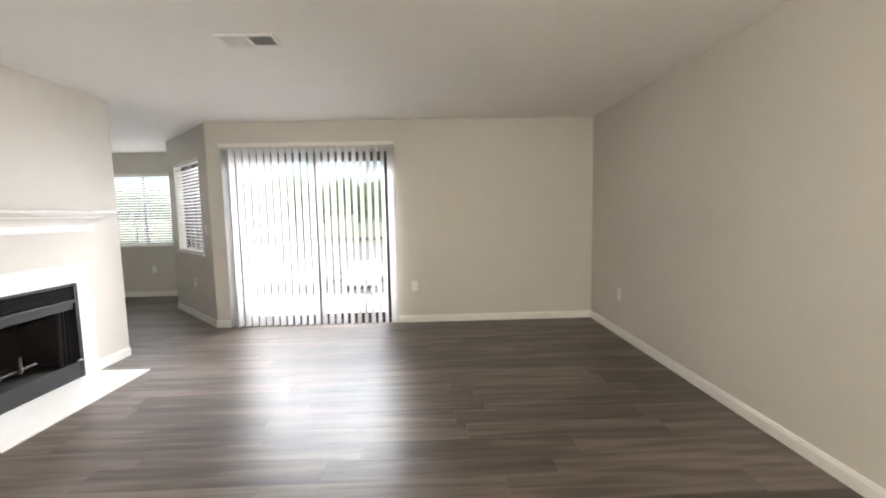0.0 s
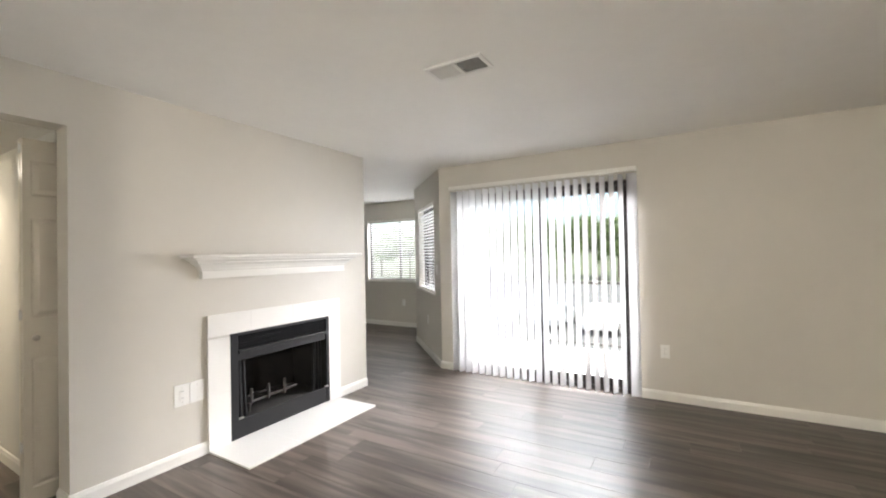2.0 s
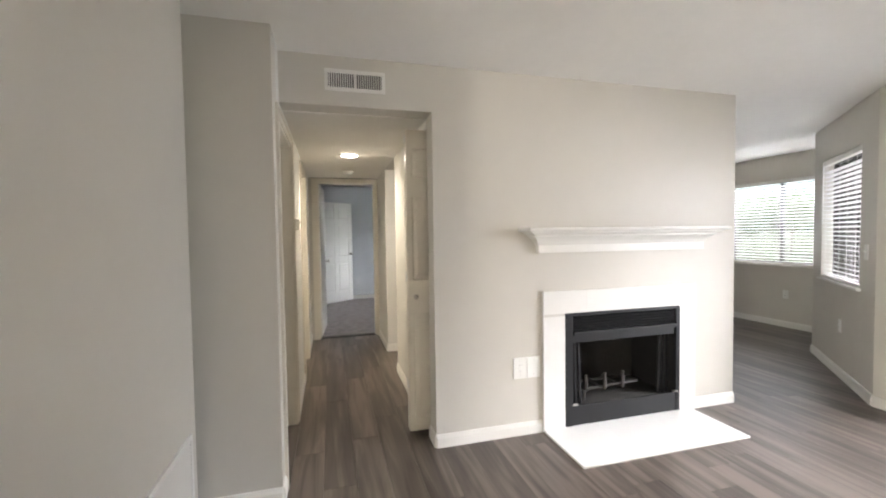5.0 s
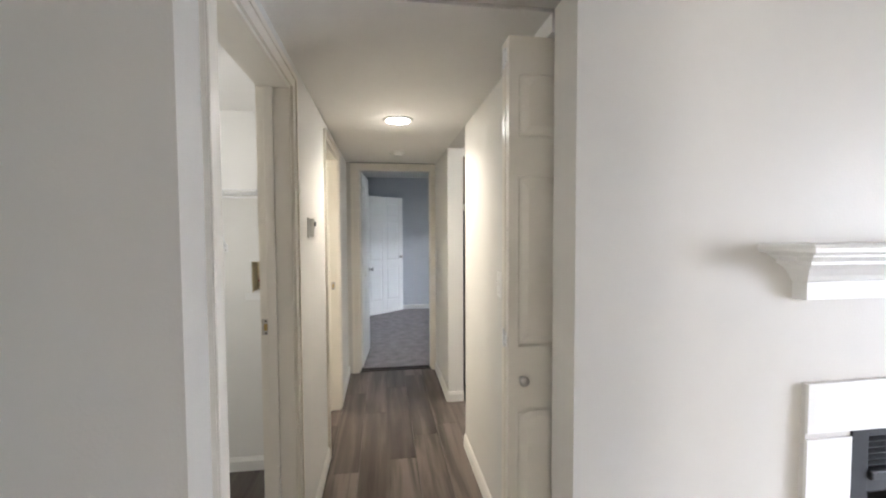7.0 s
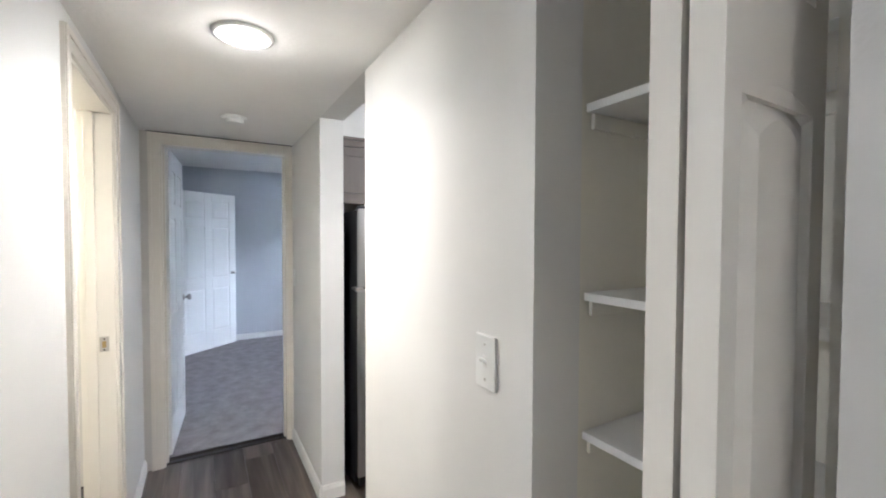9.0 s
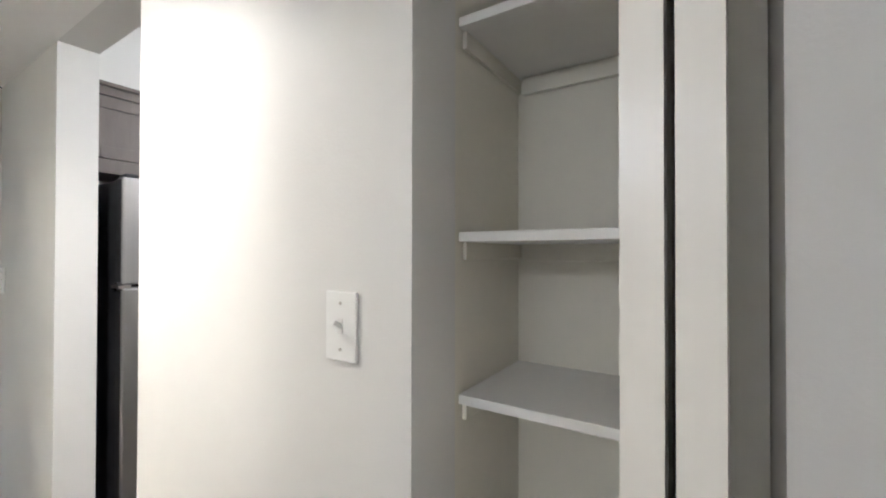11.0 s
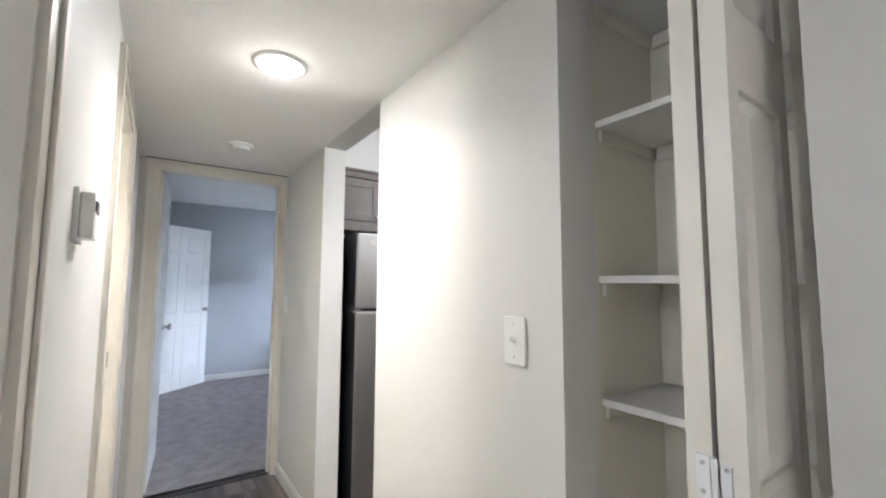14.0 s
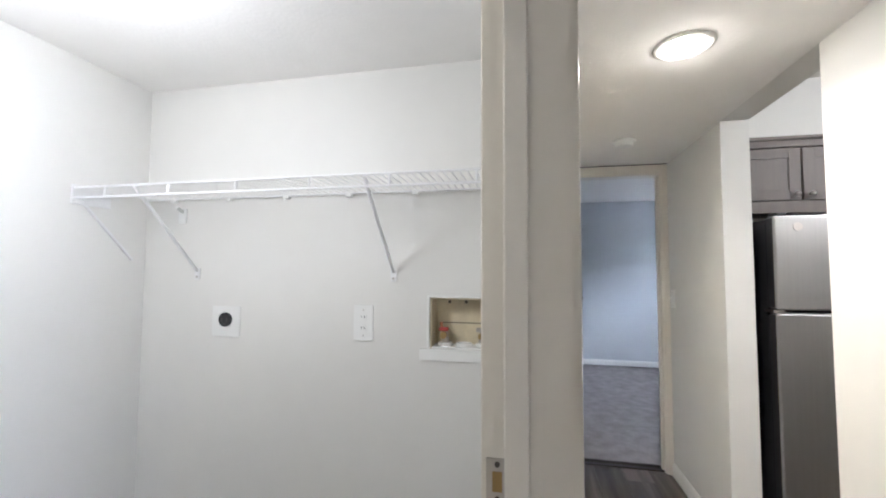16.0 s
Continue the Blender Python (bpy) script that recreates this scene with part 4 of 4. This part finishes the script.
for k in range(6):
    y = -0.66 + k * 0.27
    part("drop_wire", cyl(bmesh.new(), (-5.03, y, SZ), (-5.025, y, SZ - 0.040), 0.0045, 6), WIRE, ws)
    part("wall_clip", boxes((-5.333, y - 0.012, SZ - 0.014, -5.315, y + 0.012, SZ + 0.008), bevel=0.003), PLASTIC, ws)
for y in (-0.535, 0.335):
    br = part("bracket", cyl(bmesh.new(), (-5.327, y, 1.372), (-5.03, y, SZ - 0.006), 0.0065, 8), WIRE, ws, "white diagonal bracket")
    part("foot", boxes((-5.334, y - 0.012, 1.335, -5.328, y + 0.012, 1.385), bevel=0.002), WIRE, br)
    part("screw", cyl(bmesh.new(), (-5.329, y, 1.348), (-5.325, y, 1.348), 0.005, 8), NICKEL, br)
part("end_bracket", boxes((-5.165, -0.808, SZ - 0.06, -5.02, -0.80, SZ + 0.012), bevel=0.003), WIRE, ws)
part("end_bracket", cyl(bmesh.new(), (-5.04, -0.802, SZ - 0.03), (-5.265, -0.802, SZ - 0.26), 0.006, 8), WIRE, ws)

wb = thing("washer_box", "recessed cream washer supply box with valves", "valve box")
Y0, Y1, Z0, Z1 = 0.477, 0.715, 1.09, 1.278
part("back", boxes((-5.428, Y0 + 0.002, Z0 + 0.002, -5.422, Y1 - 0.002, Z1 - 0.002)), BOXCREAM, wb)
part("side", boxes((-5.422, Y0 + 0.001, Z0 + 0.001, -5.336, Y0 + 0.006, Z1 - 0.001)), BOXCREAM, wb)
part("side", boxes((-5.422, Y1 - 0.006, Z0 + 0.001, -5.336, Y1 - 0.001, Z1 - 0.001)), BOXCREAM, wb)
part("top", boxes((-5.422, Y0 + 0.006, Z1 - 0.006, -5.336, Y1 - 0.006, Z1 - 0.001)), BOXCREAM, wb)
part("tray", boxes((-5.422, Y0 + 0.006, Z0 + 0.001, -5.336, Y1 - 0.006, Z0 + 0.007)), PLASTIC, wb)
part("rim", boxes((-5.3345, Y0 - 0.038, Z0 - 0.042, -5.325, Y1 + 0.038, Z0), (-5.3345, Y0 - 0.010, Z1, -5.329, Y1 + 0.010, Z1 + 0.008), (-5.3345, Y0 - 0.010, Z0, -5.329, Y0, Z1), (-5.3345, Y1, Z0, -5.329, Y1 + 0.010, Z1), bevel=0.002), PLASTIC, wb, "white plastic flange")
part("seam", boxes((-5.4218, Y0 + 0.02, Z0 + 0.086, -5.4205, Y1 - 0.01, Z0 + 0.089)), IRON, wb)
for y in (0.535, 0.600, 0.668):
    part("knockout", cyl(bmesh.new(), (-5.4225, y, Z1 - 0.020), (-5.4205, y, Z1 - 0.020), 0.006, 10), IRON, wb)
for y, c in ((0.525, REDKNOB), (0.668, NICKEL)):
    v = part("valve", cyl(cyl(cyl(bmesh.new(), (-5.385, y, Z0 + 0.006), (-5.385, y, Z0 + 0.058), 0.010, 12), (-5.385, y, Z0 + 0.020), (-5.385, y, Z0 + 0.036), 0.015, 6), (-5.385, y, Z0 + 0.048), (-5.352, y, Z0 + 0.048), 0.010, 12), NICKEL, wb, "small nickel supply valve")
    part("collar", cyl(bmesh.new(), (-5.385, y, Z0 + 0.007), (-5.385, y, Z0 + 0.018), 0.026, 18), PLASTIC, v)
    part("outlet_thread", cyl(bmesh.new(), (-5.358, y, Z0 + 0.048), (-5.345, y, Z0 + 0.048), 0.013, 14), BRASS, v)
    part("valve_handle", boxes((-5.396, y - 0.024, Z0 + 0.060, -5.374, y + 0.012, Z0 + 0.074), (-5.389, y - 0.005, Z0 + 0.056, -5.381, y + 0.005, Z0 + 0.062), bevel=0.004), c, v)
part("pipe", cyl(bmesh.new(), (-5.400, 0.525, Z0 + 0.007), (-5.400, 0.505, Z0 + 0.090), 0.006, 10), COPPER, wb, "short copper pipe")
part("drain", lathe(bmesh.new(), ((0.030, 0), (0.030, 0.012), (0.022, 0.013), (0.020, 0.004), (0.003, 0.004)), Matrix.Translation((-5.378, 0.598, Z0 + 0.007)), 18), PLASTIC, wb)

# ---- outdoors ----
bm = bmesh.new()
bmesh.ops.create_grid(bm, x_segments=40, y_segments=40, size=1500)
for v in bm.verts:
    v.co.z = -3.0
solid("ground", bm, LAWN, "green lawn that runs to the horizon", "ground")
solid("road", boxes((-90, 12, -3.02, 60, 60, -2.97)), ASPHALT, "pale worn asphalt car park below the balcony", "road")
solid("lower_storey", boxes((-10.50, -2.42, -3.0, 1.30, 5.35, -0.125), (-7.03, 5.352, -3.0, -4.48, 7.5, -0.125)), BRICK, "red-sided storey below the apartment", "wall")
solid("balcony_slab", boxes((-4.40, 5.352, -0.20, 1.30, 7.1, -0.03), bevel=0.01), CONCRETE, "pale concrete balcony slab outside the sliding door", "balcony")
solid("balcony_beam", boxes((-4.4, 6.98, 2.34, 1.3, 7.10, 2.43), bevel=0.004), BRICK, "red painted fascia beam over the balcony", "beam")
rail = thing("balcony_railing", "dark metal railing along the balcony edge", "railing")
part("top_rail", boxes((-4.3, 7.0, 0.92, 1.25, 7.04, 0.96), bevel=0.006), BRONZE, rail)
part("bottom_rail", boxes((-4.3, 7.005, 0.05, 1.25, 7.035, 0.08), bevel=0.004), BRONZE, rail)
bal = mesh_of("baluster", boxes((-0.005, -0.005, 0.08, 0.005, 0.005, 0.92)), BRONZE)
for k in range(46):
    b = new("baluster", bal)
    b.parent = rail
    b.matrix_local = pose(-4.24 + k * 0.12, 7.02, 0)
for x in (-4.3, -1.5, 1.22):
    part("post", boxes((x, 6.995, -0.03, x + 0.05, 7.045, 0.98), bevel=0.004), BRONZE, rail)


def tree(x, y, h, seed):
    rnd = random.Random(seed)
    th = thing("tree", "leafy green deciduous tree beyond the road", "tree", "trees", pose(x, y, -3.02))
    bm = bmesh.new()
    cyl(bm, (0, 0, 0), (0.05, 0, h * 0.5), 0.16, 9, 0.09)
    tips = []
    for k in range(7):
        a = rnd.uniform(0, 6.28)
        z = h * rnd.uniform(0.28, 0.48)
        t = Vector((math.cos(a) * h * 0.22, math.sin(a) * h * 0.22, z + h * rnd.uniform(0.15, 0.4)))
        cyl(bm, (0, 0, z), t, 0.06, 6, 0.02)
        tips.append(t)
    part("trunk", bm, BARK, th)
    vs, fs = [], []
    centres = [t + Vector((rnd.gauss(0, h * 0.08), rnd.gauss(0, h * 0.08), rnd.gauss(0, h * 0.07))) for t in tips for _ in range(4)] + [Vector((rnd.gauss(0, h * 0.1), rnd.gauss(0, h * 0.1), h * rnd.uniform(0.6, 0.98))) for _ in range(12)]
    for c in centres:
        for _ in range(70):
            p = c + Vector((rnd.gauss(0, 1), rnd.gauss(0, 1), rnd.gauss(0, 0.8))) * h * 0.055
            u = Vector((rnd.gauss(0, 1), rnd.gauss(0, 1), rnd.gauss(0, 1))).normalized() * 0.26
            w = u.cross(Vector((rnd.gauss(0, 1), rnd.gauss(0, 1), rnd.gauss(0, 1)))).normalized() * 0.18
            i = len(vs)
            vs += [p - u, p + w, p + u, p - w]
            fs.append((i, i + 1, i + 2, i + 3))
    me = bpy.data.meshes.new("crown")
    me.from_pydata(vs, [], fs)
    me.materials.append(LEAF)
    c = new("crown", me)
    c.parent = th
    return th


rnd = random.Random(12)
for k in range(30):
    tree(-78 + (k % 15) * 6.2 + rnd.uniform(-1.5, 1.5), (66 if k < 15 else 75) + rnd.uniform(-2, 3), rnd.uniform(7.5, 10.5) + (1.5 if k >= 15 else 0), k)


def car(m, paint, label):
    th = thing("parked_car", label, "car", "parked cars", m)
    bm = bmesh.new()
    side = ((-2.15, 0.35), (-2.2, 0.75), (-1.55, 0.88), (-0.75, 1.38), (0.65, 1.40), (1.35, 0.95), (2.1, 0.82), (2.2, 0.40))
    a = [bm.verts.new((x, -0.85, z)) for x, z in side]
    b = [bm.verts.new((x, 0.85, z)) for x, z in side]
    bm.faces.new(a)
    bm.faces.new(b[::-1])
    for k in range(len(side)):
        n = (k + 1) % len(side)
        bm.faces.new((a[k], b[k], b[n], a[n]))
    bmesh.ops.bevel(bm, geom=bm.edges[:], offset=0.06, segments=2, affect="EDGES")
    part("body", bm, paint, th)
    for s in (-0.856, 0.848):
        part("side_window", boxes((-0.75, s, 0.93, -0.02, s + 0.008, 1.27), (0.04, s, 0.93, 0.8, s + 0.008, 1.27)), CARGLASS, th)
        for x in (-1.35, 1.35):
            w = part("wheel", cyl(bmesh.new(), (x, s - 0.02, 0.33), (x, s + 0.04, 0.33), 0.33, 20), RUBBER, th)
            part("rim", cyl(bmesh.new(), (x, s - 0.03, 0.33), (x, s + 0.05, 0.33), 0.20, 16), NICKEL, w)
    return th


CARDARK = mat("charcoal_car_paint", (0.05, 0.052, 0.058), 0.25, metal=0.4, var=0.03)
CARWHITE = mat("white_car_paint", (0.72, 0.72, 0.71), 0.25, var=0.03)
kinds = [car(pose(-30.0 + 2.8 * k, 25, -2.97, 0, 0, 90), p, "%s saloon car parked on the asphalt" % c) for k, (p, c) in enumerate(((CARPAINT, "silver"), (CARDARK, "charcoal grey"), (CARWHITE, "white")))]
for k in range(3, 13):
    copy_thing(kinds[(k * 2 + k // 4) % 3], pose(-30.0 + 2.8 * k, 25 + rnd.uniform(-0.3, 0.3), -2.97, 0, 0, 90 + rnd.uniform(-2, 2)))

bd = thing("apartment_building", "two-storey red-sided apartment building across the lawn", "building", m=pose(0, 0, -2.7))
part("wall", boxes((7, 27, -0.32, 24, 38, 5.6)), BRICK, bd)
bm = bmesh.new()
rv = [bm.verts.new(v) for v in ((6.4, 26.4, 5.6), (24.6, 26.4, 5.6), (24.6, 38.6, 5.6), (6.4, 38.6, 5.6), (6.4, 32.5, 8.2), (24.6, 32.5, 8.2))]
for q in ((0, 1, 5, 4), (2, 3, 4, 5), (0, 4, 3), (1, 2, 5), (0, 3, 2, 1)):
    bm.faces.new([rv[i] for i in q])
part("roof", bm, ROOFING, bd)
for z in (0.6, 3.4):
    for k in range(5):
        x = 8.2 + k * 3.2
        w = part("window", boxes((x, 26.93, z, x + 1.5, 26.995, z + 1.5)), TRIM, bd)
        part("pane", boxes((x + 0.08, 26.91, z + 0.08, x + 0.70, 26.928, z + 1.42), (x + 0.80, 26.91, z + 0.08, x + 1.42, 26.928, z + 1.42)), CARGLASS, w)

# ---- floor planks ----
PW, PL = 0.18, 1.22


def spans(y):
    """Stretches of x that the planked floor covers at y."""
    if y < -0.85:
        return [(-1.95, 1.2)]
    if y < 0.42:
        return [(-6.965, -3.665), (-1.95, 1.2)]
    if y < 0.78:
        return [(-6.965, 1.2)]
    if y < 5.22:
        return [(-7.03, 1.2)]
    return [(-7.015, max(-4.615, -3.45 - (y - 5.2) + 0.10))]


plank_floor = thing("floor", "dark grey-brown wood-look vinyl plank floor", "floor", kind="structure")
plank_cache, rest = {}, []
made = 0
y = -2.32
while y < 7.36:
    ym = y + PW / 2
    for a, b in spans(ym):
        x = a - random.uniform(0, PL)
        while x < b:
            p, q = max(a, x), min(b, x + PL)
            if q - p > 0.03:
                near = 0.75 < ym < 5.25 and (p > -4.015 or ym < 1.85) or (0.42 < ym < 5.25 and p > -3.665)
                if near and made < 300:
                    key = round(q - p, 3)
                    if key not in plank_cache:
                        plank_cache[key] = mesh_of("plank", boxes((0.0004, 0.0005, -0.010, q - p - 0.0004, PW - 0.0005, 0.0), bevel=0.0008), PLANK)
                    o = new("plank", plank_cache[key])
                    o.parent = plank_floor
                    o.matrix_local = pose(p, y, random.uniform(-0.0003, 0.0))
                    made += 1
                else:
                    rest.append((p, q, y))
            x += PL
    y += PW
bm = bmesh.new()
for p, q, y in rest:
    box(bm, p + 0.0004, y + 0.0005, -0.010, q - 0.0004, y + PW - 0.0005, -0.0002)
o = part("planks", bm, PLANKS_REST, plank_floor)
tagged(o, kind="stuff")
